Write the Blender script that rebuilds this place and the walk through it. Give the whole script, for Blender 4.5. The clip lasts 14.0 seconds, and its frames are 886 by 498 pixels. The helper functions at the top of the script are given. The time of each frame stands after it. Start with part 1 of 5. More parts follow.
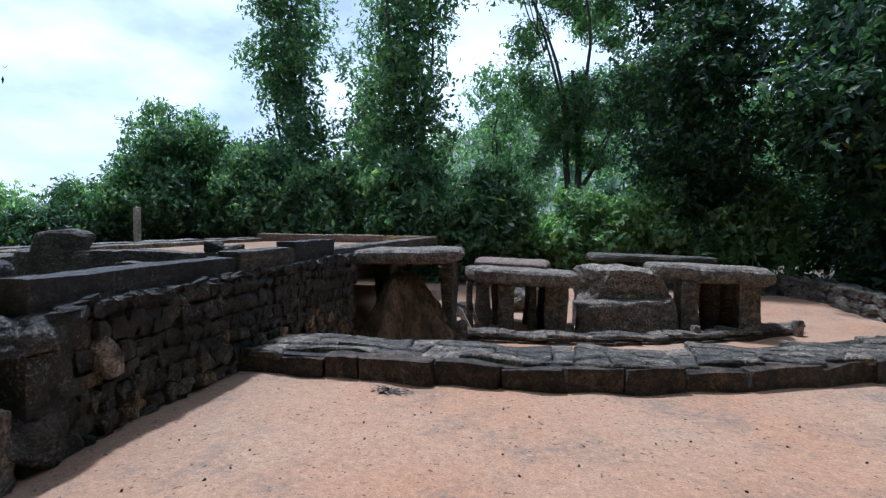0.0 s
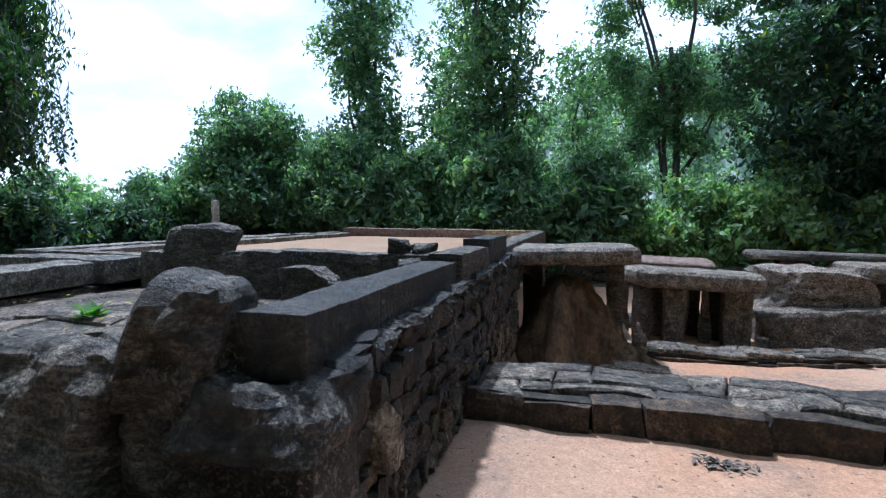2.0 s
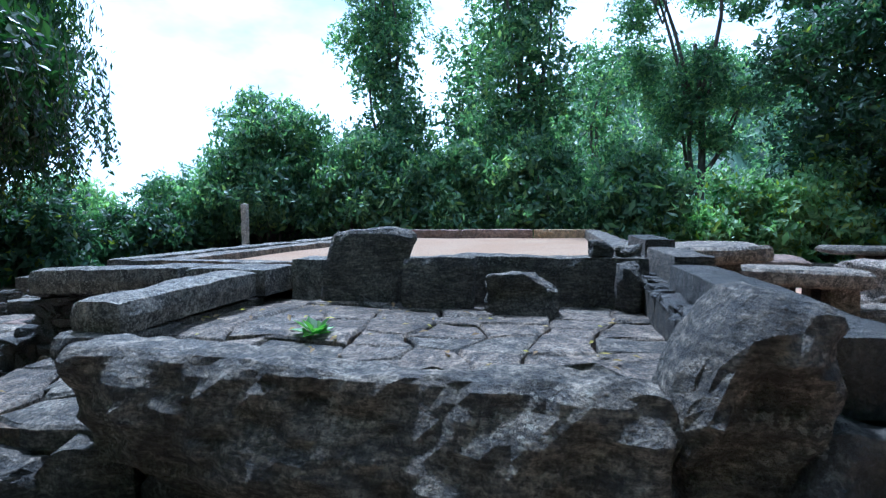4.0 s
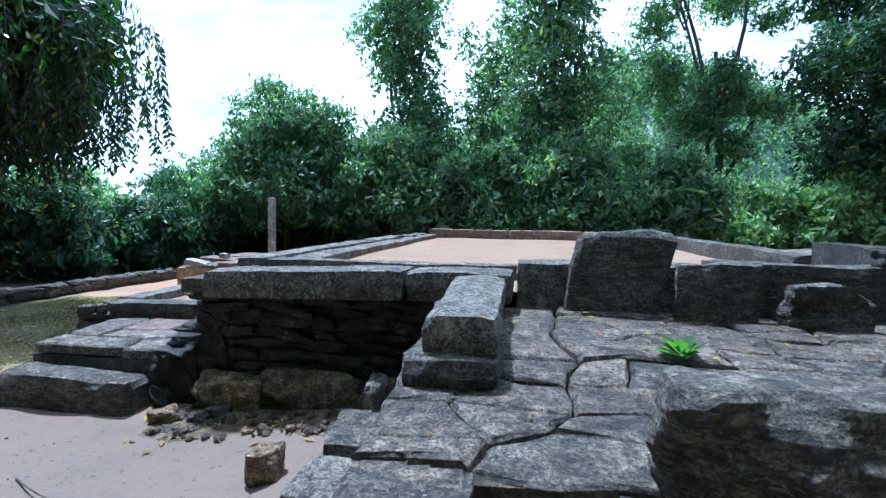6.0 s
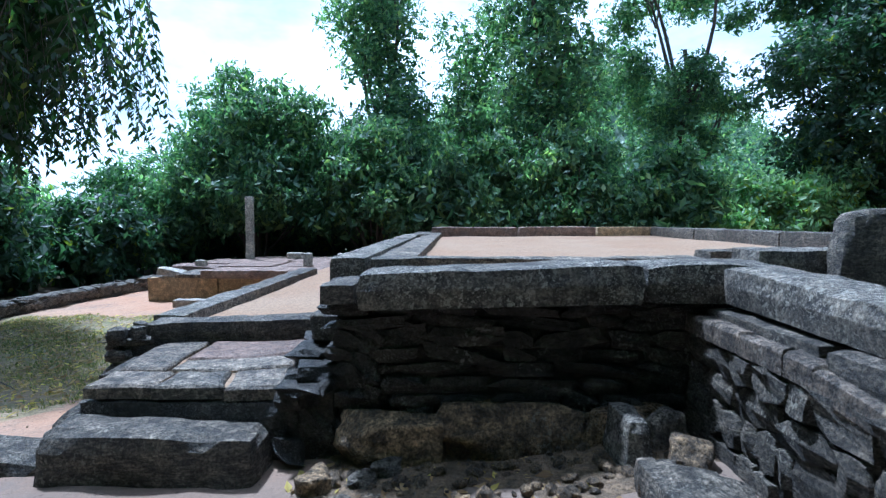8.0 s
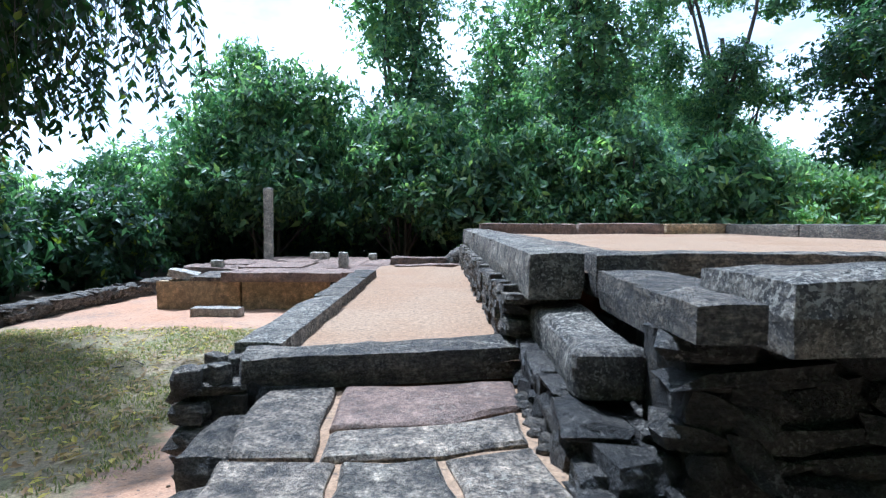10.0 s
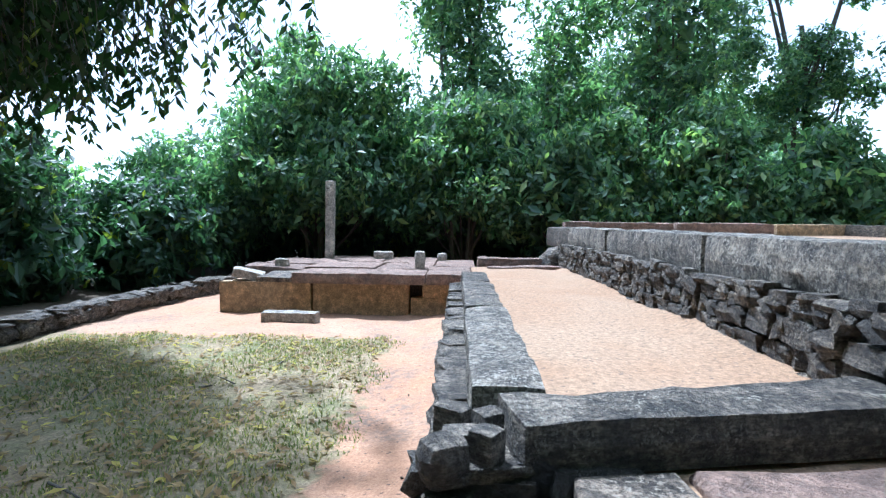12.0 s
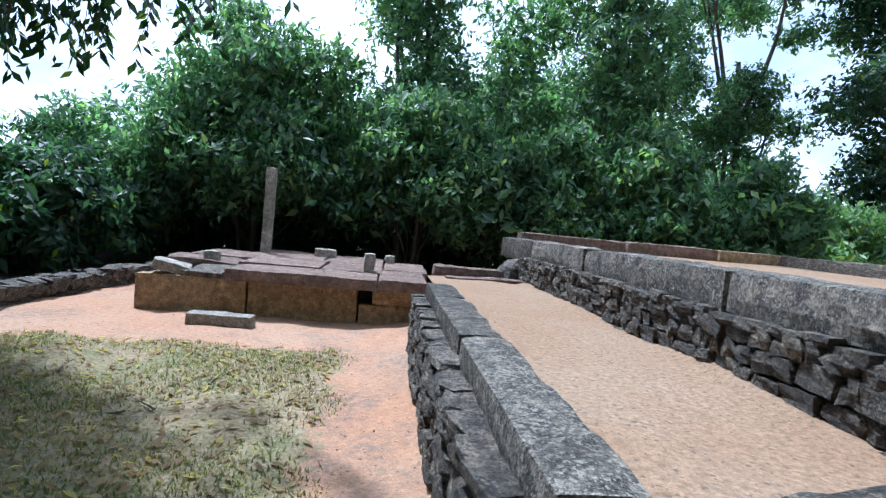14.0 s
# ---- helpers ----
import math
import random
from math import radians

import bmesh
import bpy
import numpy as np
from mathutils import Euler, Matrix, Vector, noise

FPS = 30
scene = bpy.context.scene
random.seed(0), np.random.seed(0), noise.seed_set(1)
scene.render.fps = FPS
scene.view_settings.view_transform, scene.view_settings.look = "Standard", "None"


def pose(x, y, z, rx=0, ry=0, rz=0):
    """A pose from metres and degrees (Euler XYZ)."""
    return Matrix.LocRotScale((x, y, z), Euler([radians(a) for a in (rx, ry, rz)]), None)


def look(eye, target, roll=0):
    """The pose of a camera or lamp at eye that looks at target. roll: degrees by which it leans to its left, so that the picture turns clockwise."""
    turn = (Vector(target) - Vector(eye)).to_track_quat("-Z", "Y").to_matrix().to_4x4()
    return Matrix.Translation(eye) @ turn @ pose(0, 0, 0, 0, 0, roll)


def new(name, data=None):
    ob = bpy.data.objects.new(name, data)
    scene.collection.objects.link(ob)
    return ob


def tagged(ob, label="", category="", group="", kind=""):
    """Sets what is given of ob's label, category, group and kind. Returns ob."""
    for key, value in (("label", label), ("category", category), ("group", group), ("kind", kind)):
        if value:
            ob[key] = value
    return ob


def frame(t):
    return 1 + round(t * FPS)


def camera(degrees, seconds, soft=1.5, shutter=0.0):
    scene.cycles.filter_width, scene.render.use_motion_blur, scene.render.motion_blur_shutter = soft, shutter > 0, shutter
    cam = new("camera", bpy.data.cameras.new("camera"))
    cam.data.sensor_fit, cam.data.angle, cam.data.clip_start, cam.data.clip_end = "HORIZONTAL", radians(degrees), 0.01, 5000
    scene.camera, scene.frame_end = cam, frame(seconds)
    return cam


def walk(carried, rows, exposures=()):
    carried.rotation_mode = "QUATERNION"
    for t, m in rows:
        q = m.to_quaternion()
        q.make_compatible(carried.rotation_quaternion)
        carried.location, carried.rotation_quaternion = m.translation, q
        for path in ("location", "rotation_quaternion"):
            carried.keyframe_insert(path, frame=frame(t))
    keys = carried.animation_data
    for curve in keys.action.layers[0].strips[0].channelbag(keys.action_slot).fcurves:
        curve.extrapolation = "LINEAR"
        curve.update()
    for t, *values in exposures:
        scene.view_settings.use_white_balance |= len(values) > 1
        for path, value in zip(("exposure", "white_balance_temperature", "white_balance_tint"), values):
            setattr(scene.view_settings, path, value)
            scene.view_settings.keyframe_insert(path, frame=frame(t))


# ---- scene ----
cam = camera(82.0, 14.0, soft=1.25)
PATH = [
    (0, (-0.252, 1.605, 1.426), (-0.626, 3.568, 1.325), 0.7),
    (0.5, (-0.831, 2.008, 1.366), (-1.283, 3.954, 1.26), 0.7),
    (1, (-1.351, 2.26, 1.353), (-1.871, 4.187, 1.235), 0.5),
    (1.5, (-1.802, 2.396, 1.379), (-2.326, 4.323, 1.258), 0.4),
    (2, (-2.223, 2.562, 1.388), (-2.738, 4.49, 1.261), 0.5),
    (2.5, (-2.601, 2.585, 1.384), (-3.113, 4.514, 1.25), 0.1),
    (3, (-3.046, 2.569, 1.384), (-3.539, 4.502, 1.249), -0.2),
    (3.5, (-3.482, 2.56, 1.405), (-3.954, 4.498, 1.265), -0.5),
    (4, (-3.903, 2.473, 1.393), (-4.354, 4.418, 1.267), -0.4),
    (6.5, (-6.585, 2.505, 1.387), (-6.832, 4.486, 1.259), 0.6),
    (7, (-7.038, 2.689, 1.313), (-7.21, 4.678, 1.19), -0.2),
    (7.5, (-7.513, 2.933, 1.257), (-7.616, 4.928, 1.147), -0.4),
    (8, (-7.928, 3.259, 1.238), (-7.977, 5.255, 1.123), -0.1),
    (8.2, (-8.054, 3.382, 1.233), (-8.086, 5.378, 1.118), -0.2),
    (10.3, (-9.539, 4.911, 1.061), (-9.52, 6.908, 0.954), 0.1),
    (10.5, (-9.641, 5.021, 1.046), (-9.625, 7.018, 0.936), -0.1),
    (11, (-9.897, 5.18, 1.061), (-9.89, 7.176, 0.935), -0.7),
    (11.5, (-10.25, 5.461, 1.034), (-10.277, 7.457, 0.913), -0.1),
    (12, (-10.513, 5.697, 1.003), (-10.572, 7.693, 0.901), 0.7),
    (12.5, (-10.687, 5.904, 0.982), (-10.762, 7.9, 0.891), 1.4),
    (13, (-10.831, 6.022, 0.992), (-10.884, 8.02, 0.918), 2.1),
    (13.5, (-10.842, 6.206, 0.993), (-10.83, 8.204, 0.905), 3.6),
    (14, (-10.912, 6.278, 1.061), (-10.692, 8.264, 0.967), 5.2),
]
EXPOSE = [(0.0, -0.1, 4950, 12), (2.0, 0.3, 4850, 11), (4.0, 0.62, 4350, 8), (6.5, 0.68, 4500, 8), (8.0, 0.58, 4450, 8), (10.5, 0.86, 4750, 9), (12.0, 1.05, 4750, 9), (13.0, 0.9, 4750, 9), (14.0, 0.52, 4850, 10)]
walk(cam, [(t, look(eye, target, roll)) for t, eye, target, roll in PATH], EXPOSE)

# ---------------------------------------------------------------- light
SUN_ELEV, SUN_TURN = 68.0, 40.0     # height above the horizon, degrees to the left of straight ahead
world = bpy.data.worlds.new("sky")
scene.world = world
world.use_nodes = True
wn, wl = world.node_tree.nodes, world.node_tree.links
wn.clear()
w_out = wn.new("ShaderNodeOutputWorld")
w_bg = wn.new("ShaderNodeBackground")
w_sky = wn.new("ShaderNodeTexSky")
w_sky.sky_type = "NISHITA"
w_sky.sun_disc = False
w_sky.sun_elevation = radians(SUN_ELEV)
w_sky.sun_rotation = radians(-SUN_TURN)
w_sky.air_density, w_sky.dust_density, w_sky.ozone_density = 1.0, 1.2, 1.2
w_bg.inputs["Strength"].default_value = 0.105
w_tc = wn.new("ShaderNodeTexCoord")
w_map = wn.new("ShaderNodeMapping")
w_map.inputs["Scale"].default_value = (1.0, 1.0, 2.2)
w_noise = wn.new("ShaderNodeTexNoise")
w_noise.inputs["Scale"].default_value = 2.1
w_noise.inputs["Detail"].default_value = 6.0
w_noise.inputs["Roughness"].default_value = 0.55
w_ramp = wn.new("ShaderNodeValToRGB")
w_ramp.color_ramp.elements[0].position, w_ramp.color_ramp.elements[1].position = 0.38, 0.60
w_ramp.color_ramp.elements[0].color = (0.35, 0.35, 0.35, 1)
w_mix = wn.new("ShaderNodeMixRGB")
w_mix.inputs["Color2"].default_value = (13.5, 13.7, 13.9, 1)
wl.new(w_tc.outputs["Generated"], w_map.inputs["Vector"])
wl.new(w_map.outputs["Vector"], w_noise.inputs["Vector"])
wl.new(w_noise.outputs["Fac"], w_ramp.inputs["Fac"])
wl.new(w_ramp.outputs["Color"], w_mix.inputs["Fac"])
wl.new(w_sky.outputs["Color"], w_mix.inputs["Color1"])
wl.new(w_mix.outputs["Color"], w_bg.inputs["Color"])
wl.new(w_bg.outputs["Background"], w_out.inputs["Surface"])

sun = new("sun", bpy.data.lights.new("sun", "SUN"))
sun.data.energy, sun.data.angle, sun.data.color = 5.0, radians(3.0), (1.0, 0.95, 0.87)
_a, _e = radians(90 + SUN_TURN), radians(SUN_ELEV)
_to_sun = Vector((math.cos(_a) * math.cos(_e), math.sin(_a) * math.cos(_e), math.sin(_e)))
sun.matrix_world = look(_to_sun * 60, (0, 0, 0))


# ---------------------------------------------------------------- materials
class Mat:
    """A node material built up step by step."""

    def __init__(self, name):
        self.m = bpy.data.materials.new(name)
        self.m.use_nodes = True
        self.n, self.l = self.m.node_tree.nodes, self.m.node_tree.links
        self.b = self.n["Principled BSDF"]
        self.geo = self.n.new("ShaderNodeNewGeometry")
        self.info = self.n.new("ShaderNodeObjectInfo")

    def noise(self, scale, detail=4.0, rough=0.6, stretch=None, kind="ShaderNodeTexNoise"):
        node = self.n.new(kind)
        node.inputs["Scale"].default_value = scale
        if kind == "ShaderNodeTexNoise":
            node.inputs["Detail"].default_value, node.inputs["Roughness"].default_value = detail, rough
        src = self.geo.outputs["Position"]
        if stretch:
            mp = self.n.new("ShaderNodeMapping")
            mp.inputs["Scale"].default_value = stretch
            self.l.new(src, mp.inputs["Vector"])
            src = mp.outputs["Vector"]
        self.l.new(src, node.inputs["Vector"])
        return node.outputs["Fac"] if kind == "ShaderNodeTexNoise" else node.outputs["Distance"]

    def ramp(self, fac, lo, hi, a=(0, 0, 0), b=(1, 1, 1), mid=None):
        r = self.n.new("ShaderNodeValToRGB")
        e = r.color_ramp.elements
        e[0].position, e[1].position = lo, hi
        e[0].color, e[1].color = (*a, 1), (*b, 1)
        if mid:
            k = e.new(mid[0])
            k.color = (*mid[1], 1)
        self.l.new(fac, r.inputs["Fac"])
        return r.outputs["Color"]

    def mix(self, fac, a, b, mode="MIX"):
        x = self.n.new("ShaderNodeMixRGB")
        x.blend_type = mode
        for value, slot in ((fac, "Fac"), (a, "Color1"), (b, "Color2")):
            if isinstance(value, (int, float)):
                x.inputs[slot].default_value = value
            elif isinstance(value, tuple):
                x.inputs[slot].default_value = (*value, 1)
            else:
                self.l.new(value, x.inputs[slot])
        return x.outputs["Color"]

    def maths(self, op, a, b=0.0):
        x = self.n.new("ShaderNodeMath")
        x.operation = op
        for i, value in enumerate((a, b)):
            if isinstance(value, (int, float)):
                x.inputs[i].default_value = value
            else:
                self.l.new(value, x.inputs[i])
        return x.outputs["Value"]

    def done(self, colour, rough, *bumps):
        self.l.new(colour, self.b.inputs["Base Color"])
        if isinstance(rough, (int, float)):
            self.b.inputs["Roughness"].default_value = rough
        else:
            self.l.new(rough, self.b.inputs["Roughness"])
        last = None
        for height, strength, dist in bumps:
            bp = self.n.new("ShaderNodeBump")
            bp.inputs["Strength"].default_value, bp.inputs["Distance"].default_value = strength, dist
            self.l.new(height, bp.inputs["Height"])
            if last:
                self.l.new(last, bp.inputs["Normal"])
            last = bp.outputs["Normal"]
        if last:
            self.l.new(last, self.b.inputs["Normal"])
        return self.m


def stone_material(name, dark, light, lichen=0.25, stain=0.7, lichen_colour=(0.42, 0.42, 0.38), grain=55.0, moss=0.0, strata=(1, 1, 1), gloss=(0.50, 0.82), rugged=1.0):
    """Weathered gneiss: tone by the block, cloudy stains, fine grain, pale lichen discs, relief shade put into the
    tone.
    """
    k = Mat(name)
    tone = k.mix(k.info.outputs["Random"], dark, light)
    broad = k.noise(2.3, 5, 0.65)
    tone = k.mix(k.ramp(broad, 0.36, 0.66), k.mix(stain, tone, tuple(c * 0.30 for c in dark)), tone)
    # mid, crag and fine also drive the bumps: their dark hollows paint relief shade
    mid = k.noise(9.0, 6, 0.7, strata)
    tone = k.mix(0.8 * rugged, tone, k.ramp(mid, 0.38, 0.64, (0.20, 0.20, 0.205), (1.9, 1.86, 1.78)), "MULTIPLY")
    crag = k.noise(21.0, 6, 0.7, tuple(0.7 * v * v for v in strata))
    tone = k.mix(0.75 * rugged, tone, k.ramp(crag, 0.40, 0.61, (0.30, 0.30, 0.31), (1.75, 1.73, 1.68)), "MULTIPLY")
    fine = k.noise(grain, 5, 0.75)
    tone = k.mix(0.8 * rugged, tone, k.ramp(fine, 0.40, 0.61, (0.25, 0.25, 0.26), (1.95, 1.93, 1.86)), "MULTIPLY")
    if lichen > 0:
        spots = k.noise(42.0, 4, 0.6)
        patch = k.noise(2.9, 3, 0.6)
        amount = k.maths("MULTIPLY", k.ramp(spots, 0.555, 0.59), k.ramp(patch, 0.60 - 0.25 * lichen, 0.76 - 0.2 * lichen))
        tone = k.mix(k.maths("MULTIPLY", amount, min(1.0, 0.55 + lichen)), tone, lichen_colour)
        flecks = k.maths("MULTIPLY", k.ramp(k.noise(85.0, 2, 0.5), 0.58, 0.63), k.ramp(k.noise(1.7, 4, 0.65), 0.62 - 0.3 * lichen, 0.80 - 0.3 * lichen))
        tone = k.mix(k.maths("MULTIPLY", flecks, 0.75), tone, lichen_colour)
    if moss > 0:
        tone = k.mix(k.maths("MULTIPLY", k.ramp(k.noise(3.7, 4), 0.5, 0.75), moss), tone, (0.05, 0.07, 0.03))
    tone = k.mix(1.0, tone, (1.12, 1.02, 0.89), "MULTIPLY")
    return k.done(tone, k.ramp(mid, 0.2, 0.8, (gloss[0],) * 3, (gloss[1],) * 3), (broad, 0.5, 0.10), (crag, 0.9, 0.05), (mid, 1.0, 0.085), (fine, 1.0, 0.022))


M_STONE = stone_material("dark_gneiss", (0.092, 0.087, 0.082), (0.18, 0.170, 0.158), 0.35, 0.6, strata=(1, 1, 2.2))
M_RUBBLE = stone_material("rubble_gneiss", (0.055, 0.053, 0.050), (0.165, 0.152, 0.132), 0.30, 0.65, (0.36, 0.34, 0.29))
# dark weathered stone taken to near-black: shade of faces and recesses is in it
M_BLACK = stone_material("shade_dark_gneiss", (0.022, 0.022, 0.023), (0.060, 0.058, 0.056), 0.5, 0.6, (0.27, 0.27, 0.26), gloss=(0.36, 0.62))
M_PAVE = stone_material("paving_gneiss", (0.15, 0.136, 0.124), (0.26, 0.236, 0.214), 0.55, 0.5, (0.35, 0.335, 0.30))
M_COPING = stone_material("lichened_coping", (0.12, 0.117, 0.114), (0.20, 0.194, 0.185), 0.8, 0.6, (0.44, 0.44, 0.41))
M_PINK = stone_material("reddish_granite_slab", (0.25, 0.185, 0.165), (0.34, 0.255, 0.225), 0.25, 0.5, (0.42, 0.38, 0.34), rugged=0.45)
M_TAN = stone_material("soil_washed_granite", (0.42, 0.33, 0.21), (0.50, 0.40, 0.265), 0.0, 0.12, rugged=0.45)
M_CAP = stone_material("capstone_gneiss", (0.15, 0.135, 0.125), (0.23, 0.21, 0.19), 0.7, 0.55, (0.50, 0.46, 0.42))
M_LICHEN = stone_material("lichen_crusted_boulder", (0.17, 0.15, 0.135), (0.25, 0.22, 0.20), 1.15, 0.4, (0.56, 0.51, 0.48))
M_PALE = stone_material("pale_hewn_granite", (0.40, 0.40, 0.40), (0.50, 0.50, 0.49), 0.1, 0.35, (0.55, 0.54, 0.5), rugged=0.45)
M_KERB = stone_material("soil_stained_kerb", (0.060, 0.048, 0.036), (0.12, 0.092, 0.068), 0.0, 0.5)
M_EARTHY = stone_material("soil_washed_rubble", (0.14, 0.108, 0.072), (0.29, 0.225, 0.15), 0.1, 0.6)
M_PORCH = stone_material("porch_gneiss", (0.115, 0.100, 0.089), (0.19, 0.166, 0.148), 0.5, 0.5, (0.33, 0.315, 0.285))
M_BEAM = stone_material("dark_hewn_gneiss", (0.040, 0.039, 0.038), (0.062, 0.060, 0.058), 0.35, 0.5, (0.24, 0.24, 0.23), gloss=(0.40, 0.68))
M_PIT = stone_material("pit_earth", (0.21, 0.16, 0.108), (0.30, 0.235, 0.16), 0.0, 0.4, rugged=0.45)
M_JOINT = stone_material("joint_soil", (0.085, 0.065, 0.048), (0.13, 0.10, 0.075), 0.0, 0.5)
M_MORTAR = stone_material("wall_earth_joints", (0.035, 0.032, 0.028), (0.05, 0.045, 0.038), 0.0, 0.5)


def sand_material():
    k = Mat("orange_sand")
    broad, mid, fine = k.noise(0.55, 4, 0.6), k.noise(5.5, 6, 0.7), k.noise(70.0, 4, 0.75)
    c = k.mix(k.ramp(broad, 0.35, 0.65), (0.38, 0.203, 0.113), (0.385, 0.247, 0.158))
    c = k.mix(k.maths("MULTIPLY", k.maths("MULTIPLY", k.ramp(k.noise(15.0, 6, 0.75), 0.40, 0.56), k.ramp(k.noise(1.0, 5, 0.7), 0.49, 0.62)), 0.75), c, (0.17, 0.135, 0.108))
    c = k.mix(0.65, c, k.ramp(fine, 0.3, 0.72, (0.5, 0.48, 0.46), (1.42, 1.42, 1.4)), "MULTIPLY")
    c = k.mix(0.6, c, k.ramp(k.noise(19.0, 5, 0.75), 0.34, 0.66, (0.68, 0.66, 0.64), (1.28, 1.28, 1.26)), "MULTIPLY")
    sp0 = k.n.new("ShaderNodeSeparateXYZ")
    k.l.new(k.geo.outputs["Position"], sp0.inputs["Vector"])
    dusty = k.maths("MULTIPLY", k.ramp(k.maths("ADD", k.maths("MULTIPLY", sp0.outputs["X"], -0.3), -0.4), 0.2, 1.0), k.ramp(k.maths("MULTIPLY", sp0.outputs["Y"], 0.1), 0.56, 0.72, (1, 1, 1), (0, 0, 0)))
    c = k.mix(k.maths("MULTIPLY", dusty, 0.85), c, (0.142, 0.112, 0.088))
    specks = k.noise(26.0, 2, 0.5)
    c = k.mix(k.maths("MULTIPLY", k.ramp(specks, 0.66, 0.70), 0.85), c, (0.09, 0.06, 0.045))
    # lawn, its worn edge broken up by noise; leaf litter under the trees
    sep = k.n.new("ShaderNodeSeparateXYZ")
    k.l.new(k.geo.outputs["Position"], sep.inputs["Vector"])
    x, y = sep.outputs["X"], sep.outputs["Y"]
    wob = k.maths("MULTIPLY", k.maths("SUBTRACT", k.noise(2.6, 5, 0.7), 0.5), 0.9)
    edge = lambda v, s, at: k.ramp(k.maths("ADD", k.maths("MULTIPLY", k.maths("ADD", v, wob), s), at), 0.45, 0.55)
    lawn = k.maths("MULTIPLY", edge(x, -1.0, -11.28 + 0.5), k.maths("MULTIPLY", edge(y, -1.0, 11.75 + 0.5), edge(y, 1.0, -6.9 + 0.5)))
    lawn = k.maths("MULTIPLY", lawn, edge(x, 1.0, 15.6 + 0.5))
    g = k.mix(k.ramp(k.noise(1.5, 5, 0.7), 0.40, 0.66), (0.24, 0.18, 0.105), (0.15, 0.148, 0.066))
    g = k.mix(k.maths("MULTIPLY", k.ramp(k.noise(7.0, 5, 0.7), 0.50, 0.68), 0.7), g, (0.33, 0.25, 0.165))
    g = k.mix(0.7, g, k.ramp(k.noise(32.0, 5, 0.8), 0.34, 0.66, (0.22, 0.24, 0.22), (1.7, 1.68, 1.6)), "MULTIPLY")
    c = k.mix(lawn, c, g)
    litter = k.maths("MAXIMUM", edge(y, 1.0, -16.9 + 0.5), k.maths("MAXIMUM", edge(x, -1.0, -15.9 + 0.5), edge(x, 1.0, -7.6 + 0.5)))
    l = k.mix(k.ramp(k.noise(12.0, 5, 0.7), 0.35, 0.65), (0.055, 0.042, 0.028), (0.12, 0.085, 0.05))
    c = k.mix(litter, c, l)
    return k.done(c, 0.95, (mid, 0.5, 0.03), (fine, 0.55, 0.012), (specks, 0.3, 0.01))


def gravel_sand_material():
    k = Mat("pale_gravelly_sand")
    broad, mid, fine = k.noise(0.9, 4, 0.6), k.noise(34.0, 5, 0.75), k.noise(130.0, 3, 0.7)
    c = k.mix(k.ramp(broad, 0.36, 0.64), (0.275, 0.168, 0.095), (0.305, 0.207, 0.129))
    c = k.mix(0.8, c, k.ramp(mid, 0.36, 0.66, (0.58, 0.56, 0.54), (1.32, 1.32, 1.3)), "MULTIPLY")
    c = k.mix(k.maths("MULTIPLY", k.ramp(k.noise(38.0, 2, 0.5), 0.63, 0.66), 0.8), c, (0.12, 0.085, 0.06))
    c = k.mix(0.6, c, k.ramp(fine, 0.3, 0.72, (0.60, 0.58, 0.56), (1.3, 1.3, 1.28)), "MULTIPLY")
    return k.done(c, 0.95, (mid, 0.18, 0.008), (fine, 0.6, 0.010))


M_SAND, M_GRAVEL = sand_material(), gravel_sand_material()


def leaf_material(name, dark, light, tint=(0.18, 0.22, 0.03), tint_share=0.12, sheen=0.45):
    k = Mat(name)
    r = k.geo.outputs["Random Per Island"]
    c = k.mix(r, dark, light)
    c = k.mix(k.ramp(r, 1 - tint_share, 1 - tint_share + 0.02), c, tint)
    c = k.mix(0.6, c, k.ramp(k.noise(0.55, 4, 0.6), 0.32, 0.68, (0.5, 0.55, 0.55), (1.5, 1.42, 1.25)), "MULTIPLY")
    k.l.new(c, k.b.inputs["Base Color"])
    k.b.inputs["Roughness"].default_value = sheen
    tr = k.n.new("ShaderNodeBsdfTranslucent")
    k.l.new(k.mix(1.0, c, (1.6, 1.9, 0.9), "MULTIPLY"), tr.inputs["Color"])
    mx = k.n.new("ShaderNodeMixShader")
    mx.inputs["Fac"].default_value = 0.48
    k.l.new(k.b.outputs["BSDF"], mx.inputs[1])
    k.l.new(tr.outputs["BSDF"], mx.inputs[2])
    k.l.new(mx.outputs["Shader"], k.n["Material Output"].inputs["Surface"])
    return k.m


# leaf green with distance haze put in as extra blue
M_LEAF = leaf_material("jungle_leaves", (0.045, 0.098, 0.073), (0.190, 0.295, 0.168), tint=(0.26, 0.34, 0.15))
# light green raised further to paint sunlight and haze on these bushes
M_LEAF_BRIGHT = leaf_material("sunlit_light_green_leaves", (0.11, 0.20, 0.105), (0.30, 0.42, 0.23))
# dark evergreen green with the wood's shade put into the colour
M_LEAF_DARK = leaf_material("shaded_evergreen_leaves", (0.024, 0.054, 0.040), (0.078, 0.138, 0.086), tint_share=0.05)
M_LEAF_MANGO = leaf_material("long_drooping_leaves", (0.010, 0.028, 0.013), (0.032, 0.066, 0.022), tint_share=0.06, sheen=0.35)
M_HERB = leaf_material("fleshy_herb_leaves", (0.05, 0.125, 0.022), (0.11, 0.22, 0.04), tint_share=0.0)
M_GRASS = leaf_material("short_dry_grass", (0.10, 0.125, 0.048), (0.235, 0.21, 0.10), tint=(0.36, 0.28, 0.16), tint_share=0.28, sheen=0.8)
